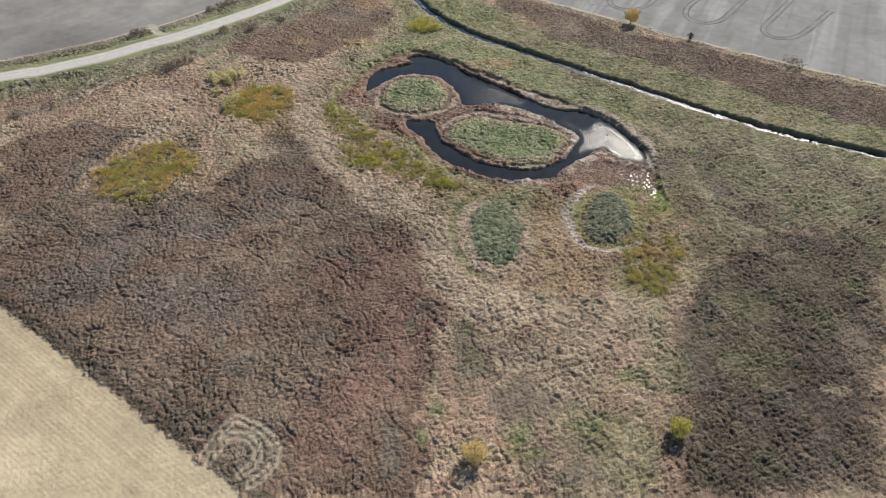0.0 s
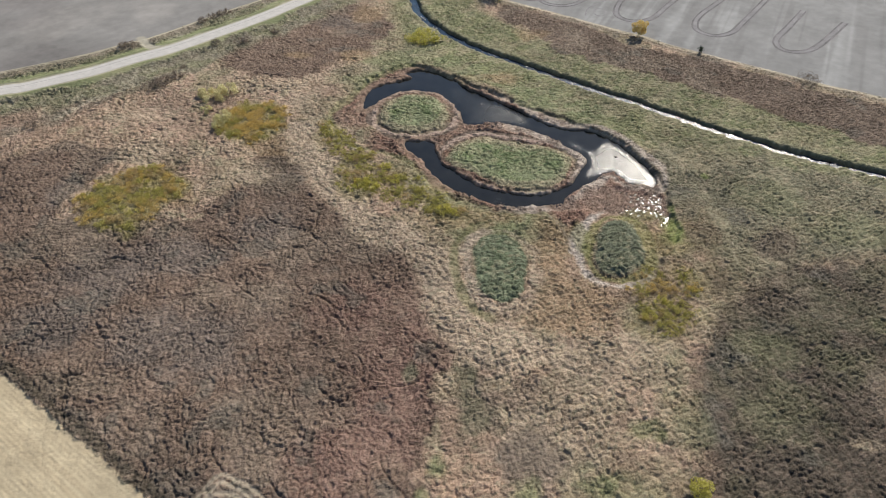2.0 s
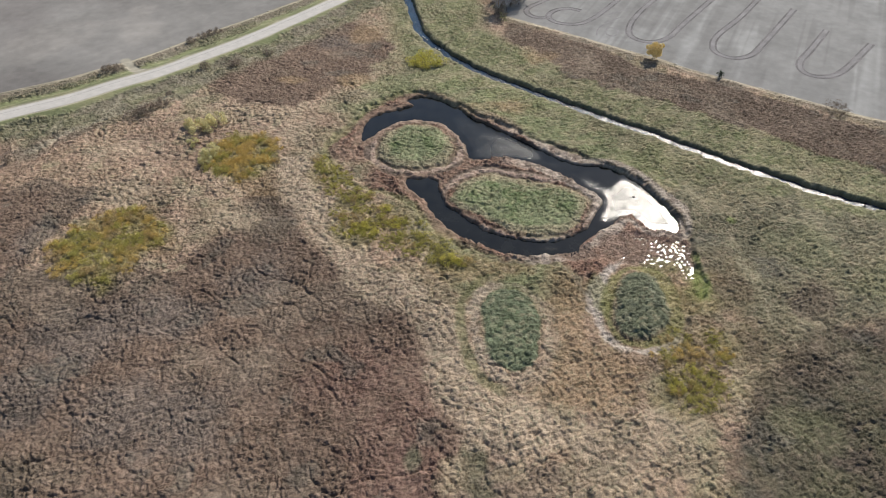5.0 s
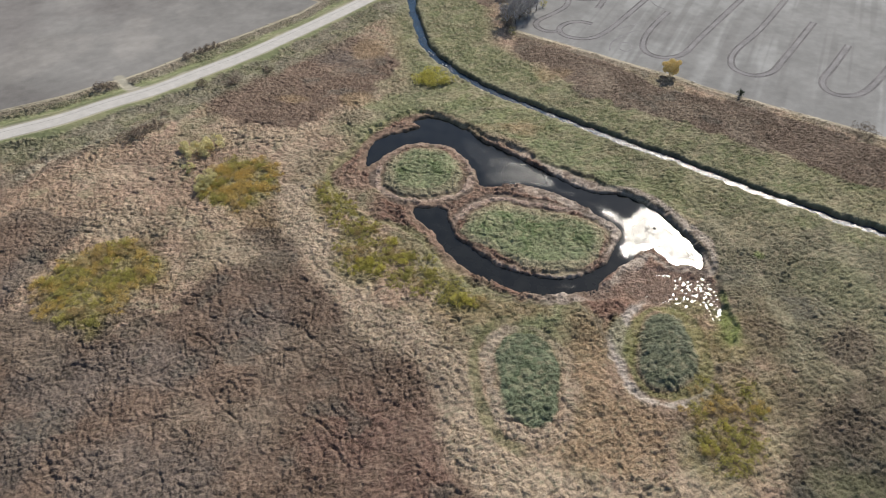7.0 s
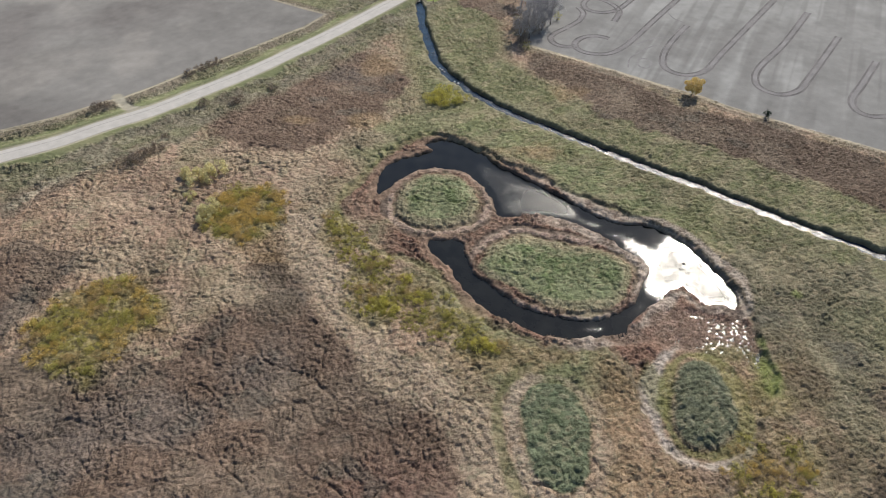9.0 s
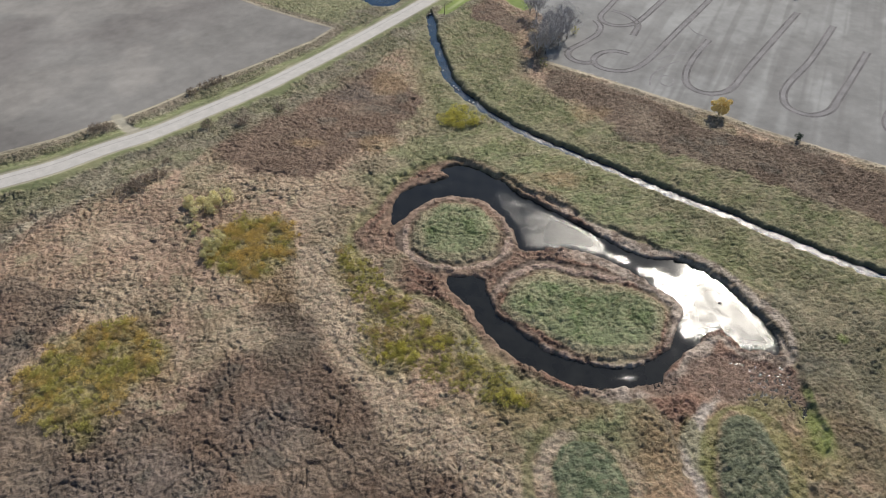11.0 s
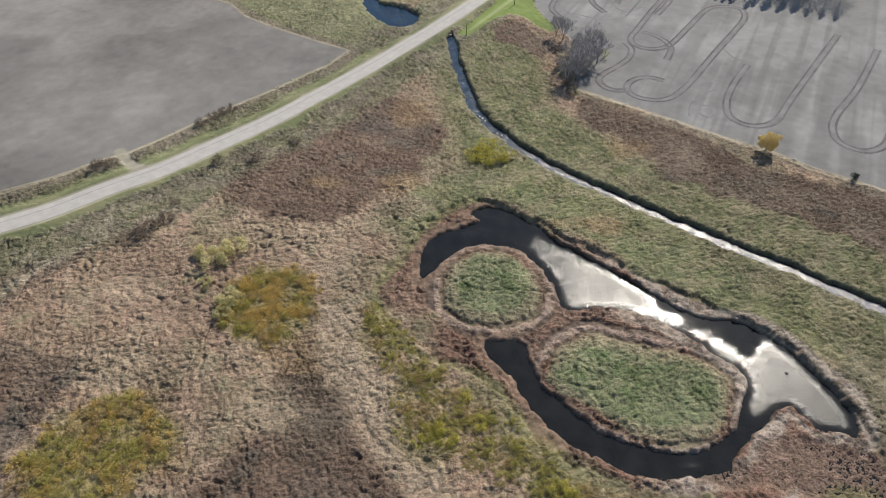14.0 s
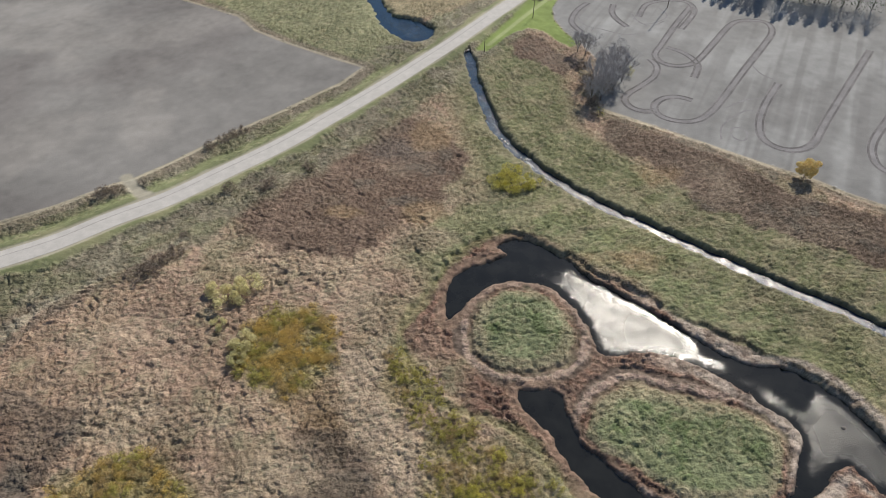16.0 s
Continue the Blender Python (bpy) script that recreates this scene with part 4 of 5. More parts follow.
# ---- road ----
road = ribbon("road", road_line, 6.3, 0.86, GRAVEL, thick=0.05, rise=0.08)
tagged(road, "pale worn country road curving past the marsh", "road", kind="structure")
seam = ribbon("road_seam", road_line[:-8], 0.22, 0.925, SEAM, offset=1.1)
tagged(seam, "dark seam along the pale road", "seam", kind="structure")

# ---- wheel tracks in the bare field ----
def wheel_tracks(line):
    smear = ribbon("wheel_track", smooth_line(line, step=6), 2.9, 0.306, SMEAR, climb=0.003)
    tagged(smear, "faintly pressed soil between tractor wheel tracks", "wheel track", group="wheel tracks in the field", kind="structure")
    for side in (-1.0, 1.0):
        rut = ribbon("wheel_track", smooth_line(line, step=6), 0.7, 0.312, RUT, offset=side, climb=0.05 if side > 0 else 0.044)
        tagged(rut, "dark curved tractor wheel track on bare soil", "wheel track", group="wheel tracks in the field", kind="structure")


wheel_tracks([(86.5, 293.1), (78.2, 281.2), (72.0, 270.3), (69.2, 261.4), (70.4, 256.4), (74.4, 253.8), (79.7, 254.7), (84.3, 258.6), (90.6, 267.3), (104.3, 285.2), (129.5, 317.8)])
wheel_tracks([(54.1, 281.5), (50.1, 283.6), (45.3, 282.8), (41.7, 279.3), (40.5, 275.1), (41.9, 271.5), (45.4, 269.3), (50.6, 269.0), (55.9, 272.3), (63.1, 281.0), (79.3, 304.0), (92.0, 321.6), (98.9, 332.2), (100.4, 339.8), (97.0, 342.8), (90.8, 342.7), (84.9, 338.4), (74.4, 323.7), (65.4, 311.0), (61.2, 306.6), (56.7, 304.9), (52.4, 305.7), (49.8, 309.0), (50.0, 314.2), (54.4, 321.9), (63.5, 338.1), (74.4, 355.9)])
wheel_tracks([(55.4, 319.2), (59.6, 315.7), (62.3, 310.5), (62.6, 304.6), (58.9, 296.5)])
wheel_tracks([(47.0, 309.8), (48.1, 304.4), (45.6, 297.5), (39.7, 290.8), (34.2, 285.5), (32.2, 281.2), (33.5, 276.7), (37.0, 274.7), (40.7, 275.1)])
wheel_tracks([(50.9, 345.6), (57.0, 357.8), (66.3, 362.1), (73.5, 361.0), (75.3, 354.8), (72.6, 347.1), (64.7, 334.6)])
wheel_tracks([(43.3, 357.6), (41.1, 349.7), (41.8, 342.8), (44.4, 336.2)])
wheel_tracks([(32.8, 359.1), (26.9, 350.5), (23.5, 339.9), (26.1, 330.9)])
wheel_tracks([(138.4, 305.4), (117.6, 277.2), (102.2, 259.3), (97.4, 249.8), (97.8, 244.0), (102.4, 240.8), (109.1, 243.2), (116.2, 251.5), (140.8, 283.4)])
wheel_tracks([(145.3, 263.8), (132.6, 247.9), (124.2, 237.4), (122.9, 230.3), (127.5, 227.4), (136.5, 231.3), (156.7, 252.3)])

def faint_track(line):
    rut = ribbon("wheel_track", smooth_line(line, step=6), 0.6, 0.318, SMEAR, climb=0.02)
    tagged(rut, "faint single wheel track curving over bare soil", "wheel track", group="wheel tracks in the field", kind="structure")


faint_track([(60.6, 263.4), (62.0, 265.4), (64.2, 265.4), (65.4, 262.7), (63.2, 258.6), (60.8, 259.6), (60.3, 262.0)])
faint_track([(56.5, 259.1), (58.5, 265.5), (63.3, 270.8), (69.6, 275.5), (73.2, 274.0)])
faint_track([(82.5, 309.1), (82.2, 304.0), (83.2, 299.0), (86.5, 295.0)])
faint_track([(63.6, 277.1), (71.7, 282.0), (77.9, 282.8)])
faint_track([(48.6, 349.1), (50.6, 339.4), (56.9, 340.6), (62.4, 346.7), (61.1, 354.2)])
faint_track([(48.6, 344.2), (53.1, 337.0), (60.2, 341.8)])
faint_track([(27.3, 351.6), (27.0, 342.7), (29.0, 336.6), (33.5, 334.3)])
faint_track([(33.5, 334.3), (42.0, 329.5), (50.0, 331.0)])

# ---- trees, shrubs and poles ----


def leaf_cloud(rng, lumps, per, size, up=0.3):
    """Small leaf quads round the lumps (x, y, z, radius)."""
    pts = []
    for lx, ly, lz, lr in lumps:
        v = rng.normal(size=(per, 3))
        v /= np.linalg.norm(v, axis=1)[:, None]
        v *= (rng.uniform(0.35, 1.0, per) ** 0.5 * lr)[:, None]
        v[:, 2] *= 0.8
        pts.append(v + (lx, ly, lz))
    c = np.vstack(pts)
    c = c[c[:, 2] > 0.05]
    n = len(c)
    a = rng.normal(size=(n, 3))
    a /= np.linalg.norm(a, axis=1)[:, None]
    b = np.cross(a, rng.normal(size=(n, 3)))
    b /= np.linalg.norm(b, axis=1)[:, None]
    s = rng.uniform(0.6, 1.3, (n, 1)) * size
    v = np.stack([c - a * s, c - b * s * 0.6, c + a * s, c + b * s * 0.6], 1)
    return v.reshape(-1, 3), np.arange(4 * n).reshape(-1, 4)


def shrub(name, rng, radius, height, mat, leaves, size, label, category, group=""):
    """A many-stemmed shrub: thin stems from the root and a broken leaf crown."""
    root = new(name)
    bm = bmesh.new()
    lumps = []
    for k in range(16):
        a, r = rng.uniform(0, 6.28), radius * math.sqrt(rng.uniform(0.02, 0.85))
        tip = (r * math.cos(a), r * math.sin(a), height * rng.uniform(0.5, 0.95) * (1 - 0.45 * (r / radius) ** 2))
        tube(bm, (tip[0] * 0.1, tip[1] * 0.1, -0.1), tip, 0.035, 0.012, 4)
        lumps.append((*tip, radius * rng.uniform(0.2, 0.36)))
        if k % 2:
            lumps.append((tip[0] * 1.15, tip[1] * 1.15, tip[2] * 0.5, radius * 0.34))
    part("framework", bm, BARK, root)
    v, q = leaf_cloud(rng, lumps, max(leaves // len(lumps), 4), size)
    mesh_part("foliage", mesh_from("foliage", v, q, mat), root)
    return tagged(root, label, category, group)


def leafy_tree(name, rng, height, radius, mat, leaves, size, label):
    root = new(name)
    bm = bmesh.new()
    tube(bm, (0, 0, -0.1), (0.04, 0.02, height * 0.4), 0.11, 0.08, 7)
    tube(bm, (0.04, 0.02, height * 0.4), (0.0, 0.05, height * 0.85), 0.08, 0.02, 6)
    part("trunk", bm, BARK, root)
    lumps = [(0, 0, height * 0.85, radius * 0.5)]
    for k in range(14):
        a, up = 2.4 * k, 0.16 + 0.6 * (k / 14)
        r = radius * rng.uniform(0.5, 0.8) * (1.15 - abs(up - 0.5))
        tip = (r * math.cos(a), r * math.sin(a), height * (up + 0.12))
        bm = bmesh.new()
        tube(bm, (0.02, 0.02, height * (up - 0.08)), tip, 0.04, 0.012, 4)
        part("limb", bm, BARK, root)
        lumps.append((*tip, radius * rng.uniform(0.3, 0.48)))
    v, q = leaf_cloud(rng, lumps, leaves // len(lumps), size)
    mesh_part("crown", mesh_from("crown", v, q, mat), root)
    return tagged(root, label, "tree")


def grow(bm, rng, start, way, length, r, depth):
    end = Vector(start) + way * length
    tube(bm, start, end, r, r * 0.6, 5 if depth > 2 else 3)
    if depth == 0:
        return
    for k in range(3 if depth > 1 else 4):
        turn = Vector((rng.uniform(-1, 1), rng.uniform(-1, 1), rng.uniform(-0.15, 0.7)))
        grow(bm, rng, Vector(start) + way * length * rng.uniform(0.45, 1.0), (way + turn * 0.75).normalized(), length * rng.uniform(0.55, 0.8), r * 0.68, depth - 1)


def bare_tree(name, rng, height, label):
    root = new(name)
    bm = bmesh.new()
    tube(bm, (0, 0, -0.2), (0.1, 0, height * 0.22), height * 0.022, height * 0.016, 7)
    part("trunk", bm, BARK, root)
    for k in range(5):
        bm = bmesh.new()
        a = 1.26 * k + rng.uniform(-0.3, 0.3)
        way = Vector((math.cos(a) * 0.5, math.sin(a) * 0.5, 1)).normalized()
        grow(bm, rng, (0.1, 0, height * (0.12 + 0.02 * k)), way, height * 0.3, height * 0.012, 5)
        part("limb", bm, TWIGS, root)
    lumps = [(height * 0.2 * rng.normal(), height * 0.2 * rng.normal(), height * rng.uniform(0.3, 0.92), height * rng.uniform(0.08, 0.15)) for k in range(26)]
    v, q = leaf_cloud(rng, lumps, 55, 0.3)
    v = v.reshape(-1, 4, 3)
    mid = v.mean(1)
    v[:, 1], v[:, 3] = mid + (v[:, 1] - mid) * 0.17, mid + (v[:, 3] - mid) * 0.17
    mesh_part("twig_haze", mesh_from("twig_haze", v.reshape(-1, 3), q, TWIGS), root, "haze of fine grey twigs")
    return tagged(root, label, "tree", "bare trees at the field corner")


def stand(ob, x, y, turn=0.0, scale=1.0, dz=0.0):
    ob.matrix_world = pose(x, y, height_at(x, y) + dz, 0, 0, turn) @ Matrix.Scale(scale, 4)
    return ob


rng = np.random.RandomState(7)
GOLD_TREE = "small golden-leaved tree standing alone in the meadow"
stand(leafy_tree("tree", rng, 4.6, 2.2, GOLD_LEAF, 2600, 0.13, GOLD_TREE), 5.5, 56.9)
stand(leafy_tree("tree", rng, 4.2, 2.0, LEMON_LEAF, 2400, 0.13, "small yellow-green tree standing alone in dry grass"), 43.1, 61.9)
stand(leafy_tree("tree", rng, 6.2, 3.0, GOLD_LEAF, 3200, 0.2, "golden-leaved tree at the edge of the bare field"), 73.1, 240.2)
stand(shrub("shrub", rng, 1.2, 2.7, NEEDLES, 1200, 0.1, "small dark evergreen bush at the field edge", "shrub"), 92.3, 226.8)
stand(shrub("shrub", rng, 4.2, 3.4, BROWN_LEAF, 1200, 0.14, "wide dark leafless bush at the field edge", "shrub"), 122.0, 204.8)
stand(shrub("shrub", rng, 1.8, 4.4, OLIVE_LEAF, 260, 0.1, "thin half-bare sapling at the field corner", "shrub"), 21.8, 271.5)

BARE = "grey leafless tree at the corner of the bare field"
bare = bare_tree("tree", rng, 12.5, BARE)
stand(bare, 24.2, 281.1)
bare_two = bare_tree("tree", rng, 10.5, BARE)
stand(bare_two, 29.6, 287.7)
for x, y, turn, scale in ((20.8, 279.6, 50, 0.8), (33.6, 293.4, 120, 0.9), (29.3, 299.2, 200, 1.0), (24.1, 311.6, 260, 0.8), (34.0, 305.4, 300, 0.9), (24.1, 291.3, 130, 0.9), (29.2, 292.2, 170, 0.9), (22.0, 315.0, 210, 0.7), (26.1, 285.8, 310, 0.75)):
    copy = copy_thing(bare if turn % 100 else bare_two, pose(x, y, height_at(x, y), 0, 0, turn))
    copy.scale = (scale, scale, scale)
stand(shrub("shrub", rng, 1.8, 3.6, OLIVE_LEAF, 500, 0.12, "olive-leaved bush among the bare trees", "shrub"), 36.7, 297.3)

# shrub stands: each kind built twice, then set out
KINDS = {
    "gold": [shrub("shrub", rng, 2.4, 1.15, OCHRE_LEAF, 1150, 0.1, "ochre autumn shrub in a dense thicket", "shrub", "ochre thicket") for k in range(2)],
    "olive": [shrub("shrub", rng, 2.2, 1.2, OLIVE_LEAF, 1150, 0.1, "yellow-green autumn shrub by the marsh", "shrub", "yellow-green shrubs") for k in range(2)],
    "willow": [shrub("shrub", rng, 2.2, 3.0, WILLOW_LEAF, 2600, 0.12, "rounded grey-green willow bush in dry grass", "shrub", "grey-green willows") for k in range(2)],
    "lemon": [shrub("shrub", rng, 2.3, 1.7, LEMON_LEAF, 1300, 0.11, "bright lemon-yellow autumn shrub", "shrub", "lemon-yellow shrubs") for k in range(2)],
    "rust": [shrub("shrub", rng, 2.1, 1.4, RUST_LEAF, 1000, 0.1, "rusty brown marsh shrub", "shrub", "rusty shrubs") for k in range(2)],
    "brown": [shrub("shrub", rng, 2.4, 2.2, BROWN_LEAF, 900, 0.13, "withered grey-brown bush beside the road bank", "shrub", "withered bushes") for k in range(2)],
}
used = set()


def plant(kind, x, y, scale=1.0):
    model = KINDS[kind][int(rng.randint(2))]
    turn = rng.uniform(0, 360)
    s = scale * rng.uniform(0.85, 1.15)
    if model.name not in used:
        used.add(model.name)
        stand(model, x, y, turn, s)
        return
    copy = copy_thing(model, pose(x, y, height_at(x, y), 0, 0, turn))
    copy.scale = (s, s, s)


def thicket(kind, outline, step, scale, share):
    line = smooth_line(outline, True)
    lo, hi = line.min(0), line.max(0)
    for gy in np.arange(lo[1], hi[1], step):
        for gx in np.arange(lo[0], hi[0], step):
            x, y = gx + rng.uniform(-0.4, 0.4) * step, gy + rng.uniform(-0.4, 0.4) * step
            if rng.uniform() < 0.72 and float(signed(np.array([x]), np.array([y]), line)[0]) < 0.8 * rng.normal() - 0.6:
                plant(kind if rng.uniform() < share else "rust" if rng.uniform() < 0.35 else "olive", x, y, scale * rng.uniform(0.8, 1.25))


thicket("gold", GOLD_STAND, 2.1, 0.85, 0.65)
thicket("gold", GOLD_STAND_WEST, 2.4, 0.85, 0.55)
for x, y, s in ((-77.7, 195.7, 0.95), (-73.9, 193.2, 1.3), (-70.4, 197.1, 1.3), (-74.2, 186.2, 0.8), (-67.7, 181.1, 1.2), (-68.2, 177.1, 1.0)):
    plant("willow", x, y, s)
for x, y, s in ((-10.8, 236.1, 1.5), (-7.2, 234.5, 1.6), (-3.4, 236.2, 1.4), (-7.6, 240.0, 1.4)):
    plant("lemon", x, y, s)
thicket("olive", OLIVE_BAND, 2.5, 0.72, 0.55)
for x, y, s in ((-21.8, 149.5, 0.9), (-24.6, 147.2, 0.8), (-19.0, 147.6, 0.9), (-16.5, 156.2, 0.9), (0.1, 137.9, 0.9), (2.2, 136.6, 0.8), (-13.2, 150.4, 0.8)):
    plant("lemon", x, y, s)
for x, y, s in ((48.9, 111.9, 0.8), (46.5, 110.5, 0.7), (51.5, 110.5, 0.75), (55.5, 109.0, 0.7), (57.0, 110.5, 0.6), (41.9, 110.0, 0.6)):
    plant("gold", x, y, s)
for x, y, s in ((47.2, 101.7, 1.0), (44.5, 103.4, 0.9), (49.5, 104.0, 1.0), (46.0, 98.2, 0.8), (50.2, 99.5, 0.9), (52.0, 106.2, 0.8), (55.7, 114.9, 0.9), (53.6, 103.0, 0.8)):
    plant("olive", x, y, s)
WILLOWS = [(42.3, 106.6), (46.2, 108.1), (54.3, 111.1), (46.3, 99.5), (50.5, 102.2), (47.8, 114.3)]
for x, y in WILLOWS:
    for k in range(3):
        plant(("olive", "rust", "lemon" if rng.uniform() < 0.4 else "olive")[k], x + rng.uniform(-2.7, 2.7), y + rng.uniform(-2.7, 2.7), 0.75)
for x, y, s in ((-96.0, 200.8, 1.2), (-93.3, 204.5, 1.2), (-90.5, 208.4, 0.9), (-72.8, 234.9, 1.1), (-74.8, 233.6, 0.9), (-63.7, 242.7, 0.8), (-83.9, 233.5, 0.8), (-116.9, 230.7, 0.9), (-114.4, 232.0, 1.0), (-91.2, 256.3, 1.0), (-88.6, 259.3, 1.0), (-94.1, 252.7, 0.8), (-86.7, 261.7, 0.8), (-89.6, 214.4, 0.7), (-132.2, 170.9, 1.0), (-124.7, 177.7, 1.0)):
    plant("brown", x, y, s)

for x, y, s in ((21.8, 291.3, 1.5), (25.9, 287.6, 1.6), (21.6, 278.6, 1.4), (29.4, 291.4, 1.3), (21.8, 303.1, 1.2)):
    plant("brown", x, y, s)

# stones in the pond and the riffle of the ditch
def stone(size, label):
    bm = bmesh.new()
    bmesh.ops.create_icosphere(bm, subdivisions=2, radius=size)
    for v in bm.verts:
        v.co *= 0.8 + 0.35 * noise.noise(v.co * (1.6 / size) + Vector((size * 7, 0, 0)))
        v.co.z *= 0.6
    me = bpy.data.meshes.new("stone")
    bm.to_mesh(me)
    bm.free()
    me.materials.append(CONCRETE)
    me.polygons.foreach_set("use_smooth", np.zeros(len(me.polygons), bool))
    if "dark" in label:
        me.materials[0] = BARK
    return tagged(new("stone", me), label, "stone", "stones in the water")


for x, y, z, size, label in (
    (49.7, 163.3, POND_LEVEL, 0.5, "dark wet stone standing out of the pond"),
    (-8.9, 259.8, DITCH_LEVEL, 0.4, "pale stone in a riffle of the ditch"),
    (-8.1, 258.6, DITCH_LEVEL, 0.5, "pale stone in a riffle of the ditch"),
    (-7.3, 257.2, DITCH_LEVEL, 0.4, "pale stone in a riffle of the ditch"),
    (-3.9, 250.3, DITCH_LEVEL, 0.4, "pale stone in a riffle of the ditch"),
    (-2.7, 249.2, DITCH_LEVEL, 0.5, "pale stone in a riffle of the ditch"),
):
    stone(size, label).location = (x, y, z + 0.05)

# poles
def utility_pole(height, label, arm=True):
    root = new("utility_pole")
    bm = bmesh.new()
    tube(bm, (0, 0, -0.3), (0, 0, height), 0.16, 0.11, 8)
    part("pole", bm, POLE_WOOD, root)
    if arm:
        bm = bmesh.new()
        box(bm, (0, 0, height - 0.5), (2.4, 0.12, 0.14), 0.3)
        crossarm = part("crossarm", bm, POLE_WOOD, root)
        for k in (-1.05, 0.35, 1.05):
            bm = bmesh.new()
            tube(bm, (k * 0.955, k * 0.296, height - 0.45), (k * 0.955, k * 0.296, height - 0.2), 0.06, 0.04, 6)
            part("insulator", bm, CONCRETE, crossarm)
    return tagged(root, label, "utility pole", "roadside poles")


stand(utility_pole(7.5, "short wooden utility pole with a crossarm on mown grass"), 8.6, 343.2)
stand(utility_pole(21.0, "tall wooden utility pole casting a long shadow on bare soil"), 64.6, 354.6)
stand(utility_pole(4.5, "thin wooden post beside the culvert", False), -11.8, 314.0)

# culvert under the road
culvert = new("culvert")
culvert.matrix_world = pose(-18.1, 316.5, -1.25, 0, 0, 38)
bm = bmesh.new()
ring = 14
for k in range(6):
    r = 1.0 + 0.04 * (k % 2)
    tube(bm, (0, 0.6 * k - 0.4, 0.0), (0, 0.6 * k + 0.2, 0.0), r * 0.8, r * 0.8, ring)
part("pipe", bm, STEEL, culvert, "dark corrugated steel pipe mouth")
for k in range(9):
    bm = bmesh.new()
    a = math.pi * k / 8
    vs = box(bm, (1.45 * math.cos(a), -0.3 + rng.uniform(-0.3, 0.3), 0.05 + 1.0 * math.sin(a)), (rng.uniform(0.4, 0.7), 0.5, rng.uniform(0.3, 0.5)), rng.uniform(0, 3))
    for v in vs:
        v.co += Vector(rng.uniform(-0.08, 0.08, 3))
    part("stone", bm, CONCRETE if k % 3 == 0 else BARK, culvert)
tagged(culvert, "dark road culvert mouth edged with rubble stones", "culvert")

# grove north of the field, whose shade reaches the soil
def spruce(height):
    root = new("tree")
    bm = bmesh.new()
    tube(bm, (0, 0, -0.2), (0, 0, height * 0.95), 0.22, 0.03, 7)
    part("trunk", bm, BARK, root)
    lumps = []
    for k in range(40):
        up = k / 40
        r = (1 - up) * height * 0.24 + 0.2
        lumps.append((r * 0.6 * math.cos(2.4 * k), r * 0.6 * math.sin(2.4 * k), height * (0.08 + 0.9 * up), r * 0.6 + 0.25))
    v, q = leaf_cloud(rng, lumps, 45, 0.26)
    mesh_part("crown", mesh_from("crown", v, q, NEEDLES), root)
    return tagged(root, "dark dense spruce in a sheltering row", "tree", "spruce row")


first = stand(spruce(23.0), 99, 377)
for x, y, s in ((94.5, 384, 1.0), (103.5, 375, 1.0), (108, 370.5, 1.0), (112.5, 373.5, 1.05), (116, 365, 1.05), (121.5, 362, 1.0), (127, 360.5, 1.0), (132, 359, 0.95), (137, 357, 1.0), (142, 355, 1.0), (96.5, 380, 1.0), (101.5, 378.5, 1.0), (106, 372.5, 1.0), (111, 369, 1.0), (119, 366, 1.0), (124, 364, 1.05), (130, 363, 1.0), (135, 362, 1.05), (147, 353, 1.0), (105, 384, 1.1), (115.5, 381, 1.1), (126, 384, 1.1), (139.5, 387, 1.0)):
    copy = copy_thing(first, pose(x, y, 0.3, 0, 0, 60 * x))
    copy.scale = (s, s, s)

# ---- ground plants: tufts set out over the meadow ----


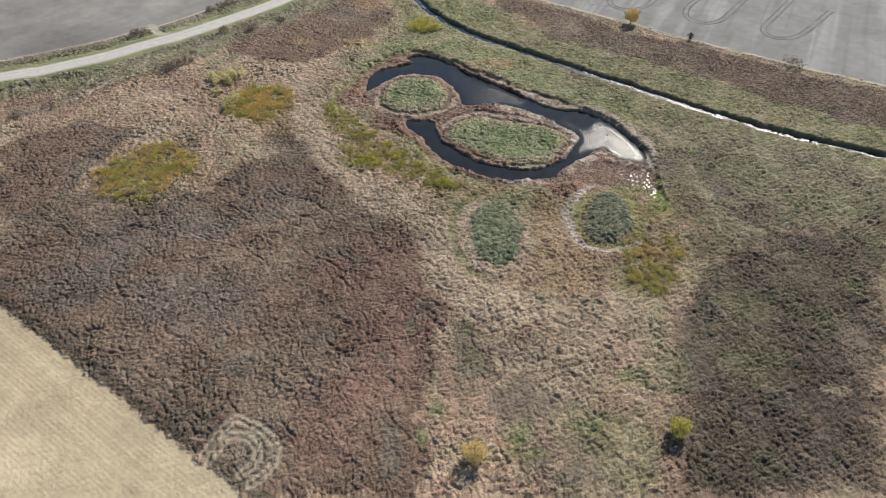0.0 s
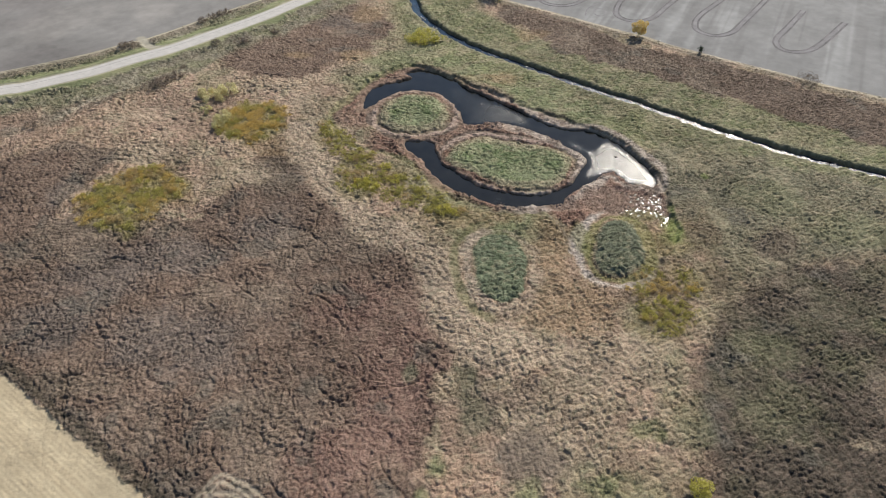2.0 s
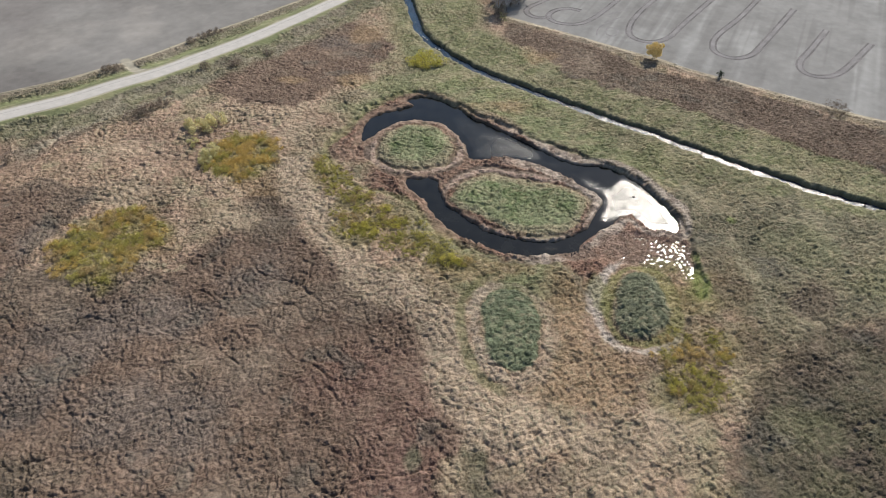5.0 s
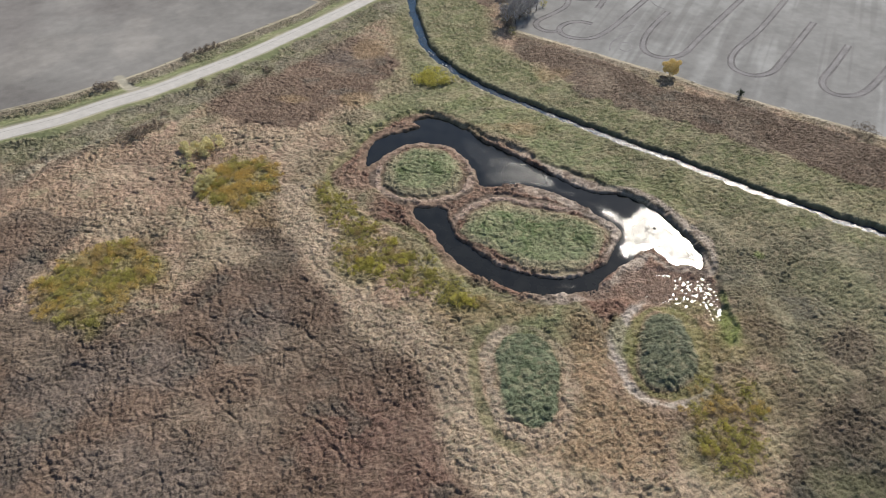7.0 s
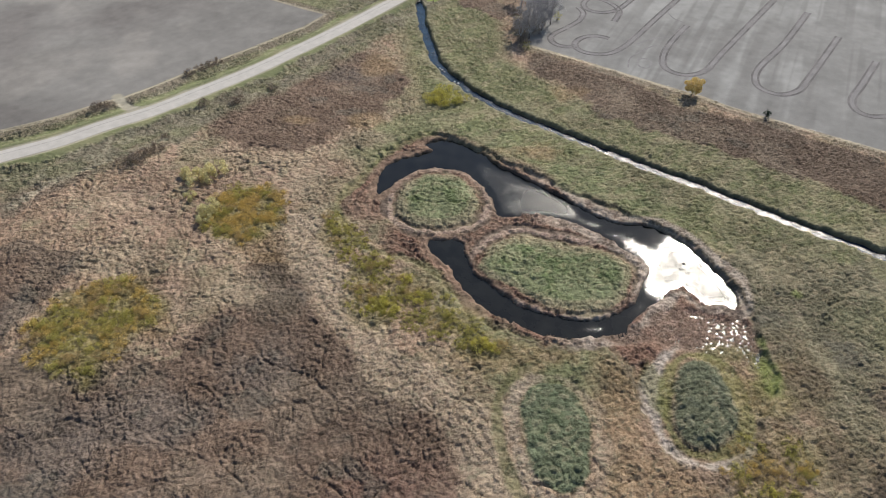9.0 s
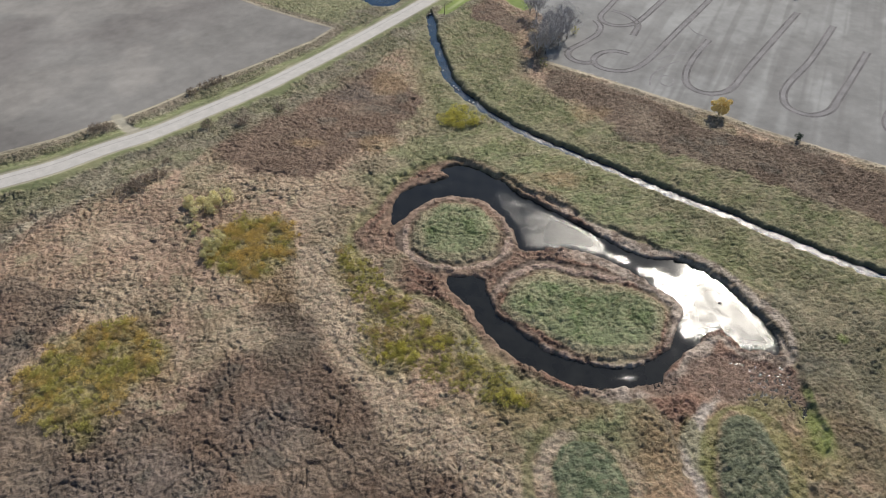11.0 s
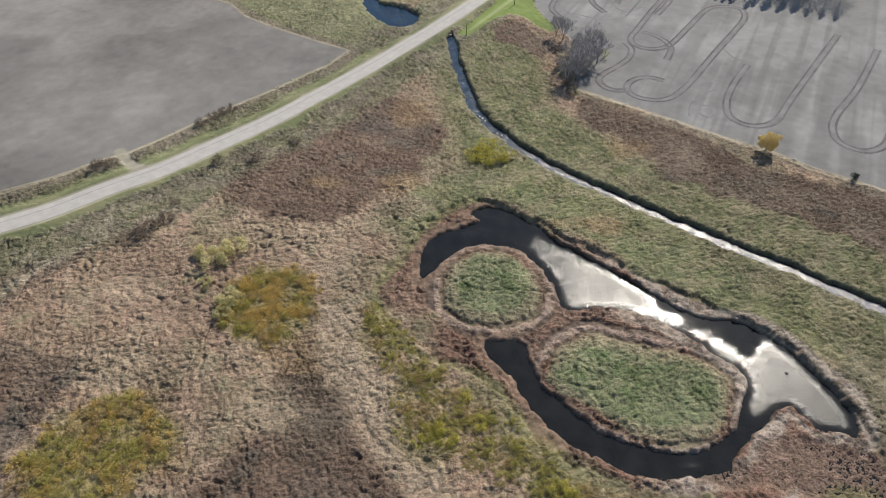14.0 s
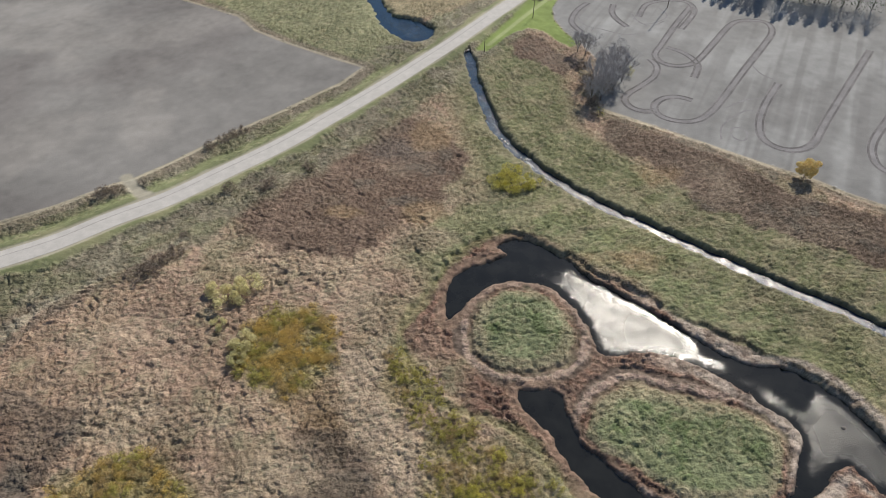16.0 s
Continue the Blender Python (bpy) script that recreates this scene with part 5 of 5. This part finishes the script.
def tufts(name, x, y, blades, width, lean, mat, label, category, seed):
    """Tufts of blades leaning out of the matted cover."""
    r = np.random.RandomState(seed)
    lift, large, small = canopy(x, y)
    z, rgb, tall = raster(HEIGHT, x, y) + lift, tinted(raster(COVER, x, y), cell_of(KIND, x, y), large, small), raster(TALL, x, y)
    x, y = x + LEAN[0] * np.maximum(lift, 0), y + LEAN[1] * np.maximum(lift, 0)
    n = len(x)
    tall = tall * r.uniform(0.2, 0.4, n)
    a = r.uniform(0, 2 * np.pi, (n, 1)) + np.linspace(0, 2 * np.pi, blades, endpoint=False) + r.uniform(-0.6, 0.6, (n, blades))
    ca, sa = np.cos(a), np.sin(a)
    hi = tall[:, None] * r.uniform(0.5, 1.1, (n, blades))
    out = np.stack([ca, sa, 0 * a], -1)
    side = np.stack([-sa, ca, 0 * a], -1) * (width * r.uniform(0.6, 1.4, (n, blades)) * 0.5)[..., None]
    root = np.stack([x[:, None] + 0 * a, y[:, None] + 0 * a, z[:, None] - 0.06 + 0 * a], -1) + out * 0.15
    drift = cloud(x, y, 14, 211, 2)[:, None]
    reach = lean * hi * r.uniform(0.6, 1.4, (n, blades))
    tip = root + np.stack([ca * reach + (0.2 + 0.3 * drift) * hi, sa * reach - 0.35 * hi, hi], -1)
    v = np.stack([root - side, root + side, tip], 2).reshape(-1, 3)
    tint = r.uniform(0.9, 1.15, (n, 1)) * r.uniform(0.85, 1.2, (n, blades))
    # tips are dry and pale, brightened further in colour for sunlit crests
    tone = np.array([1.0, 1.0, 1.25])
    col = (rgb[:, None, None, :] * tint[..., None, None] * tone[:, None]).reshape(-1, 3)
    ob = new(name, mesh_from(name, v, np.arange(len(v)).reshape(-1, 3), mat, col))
    return tagged(ob, label, category, kind="stuff")


def scatter(spacing, seed):
    r = np.random.RandomState(seed)
    x, y = np.meshgrid(np.arange(-210, 183, spacing), np.arange(45, 375, spacing))
    x, y = (x + r.uniform(-0.5, 0.5, x.shape) * spacing).ravel(), (y + r.uniform(-0.5, 0.5, y.shape) * spacing).ravel()
    keep = (x > -86 - 0.53 * (y - 45)) & (x < 86 + 0.53 * (y - 45)) & (x < 188 - 0.45 * np.maximum(y - 255, 0))
    x, y = x[keep], y[keep]
    kind, dense = cell_of(KIND, x, y), cell_of(DENSE, x, y)
    near = np.clip(1.15 - (y - 165) / 300, 0.45, 1.0) * np.where(kind < 3, 0.5, 1.0)
    z = raster(HEIGHT, x, y)
    level = np.where(line_distance(x, y, ditch_line[::3]) < 7.5, DITCH_LEVEL, POND_LEVEL)
    low = (raster(HEIGHT, x, y) < level + 0.02) & (kind != 4)
    keep = (r.uniform(size=len(x)) < dense * near) & (kind > 0) & ~low
    return x[keep], y[keep], kind[keep]


tx, ty, tk = scatter(0.66, 5)
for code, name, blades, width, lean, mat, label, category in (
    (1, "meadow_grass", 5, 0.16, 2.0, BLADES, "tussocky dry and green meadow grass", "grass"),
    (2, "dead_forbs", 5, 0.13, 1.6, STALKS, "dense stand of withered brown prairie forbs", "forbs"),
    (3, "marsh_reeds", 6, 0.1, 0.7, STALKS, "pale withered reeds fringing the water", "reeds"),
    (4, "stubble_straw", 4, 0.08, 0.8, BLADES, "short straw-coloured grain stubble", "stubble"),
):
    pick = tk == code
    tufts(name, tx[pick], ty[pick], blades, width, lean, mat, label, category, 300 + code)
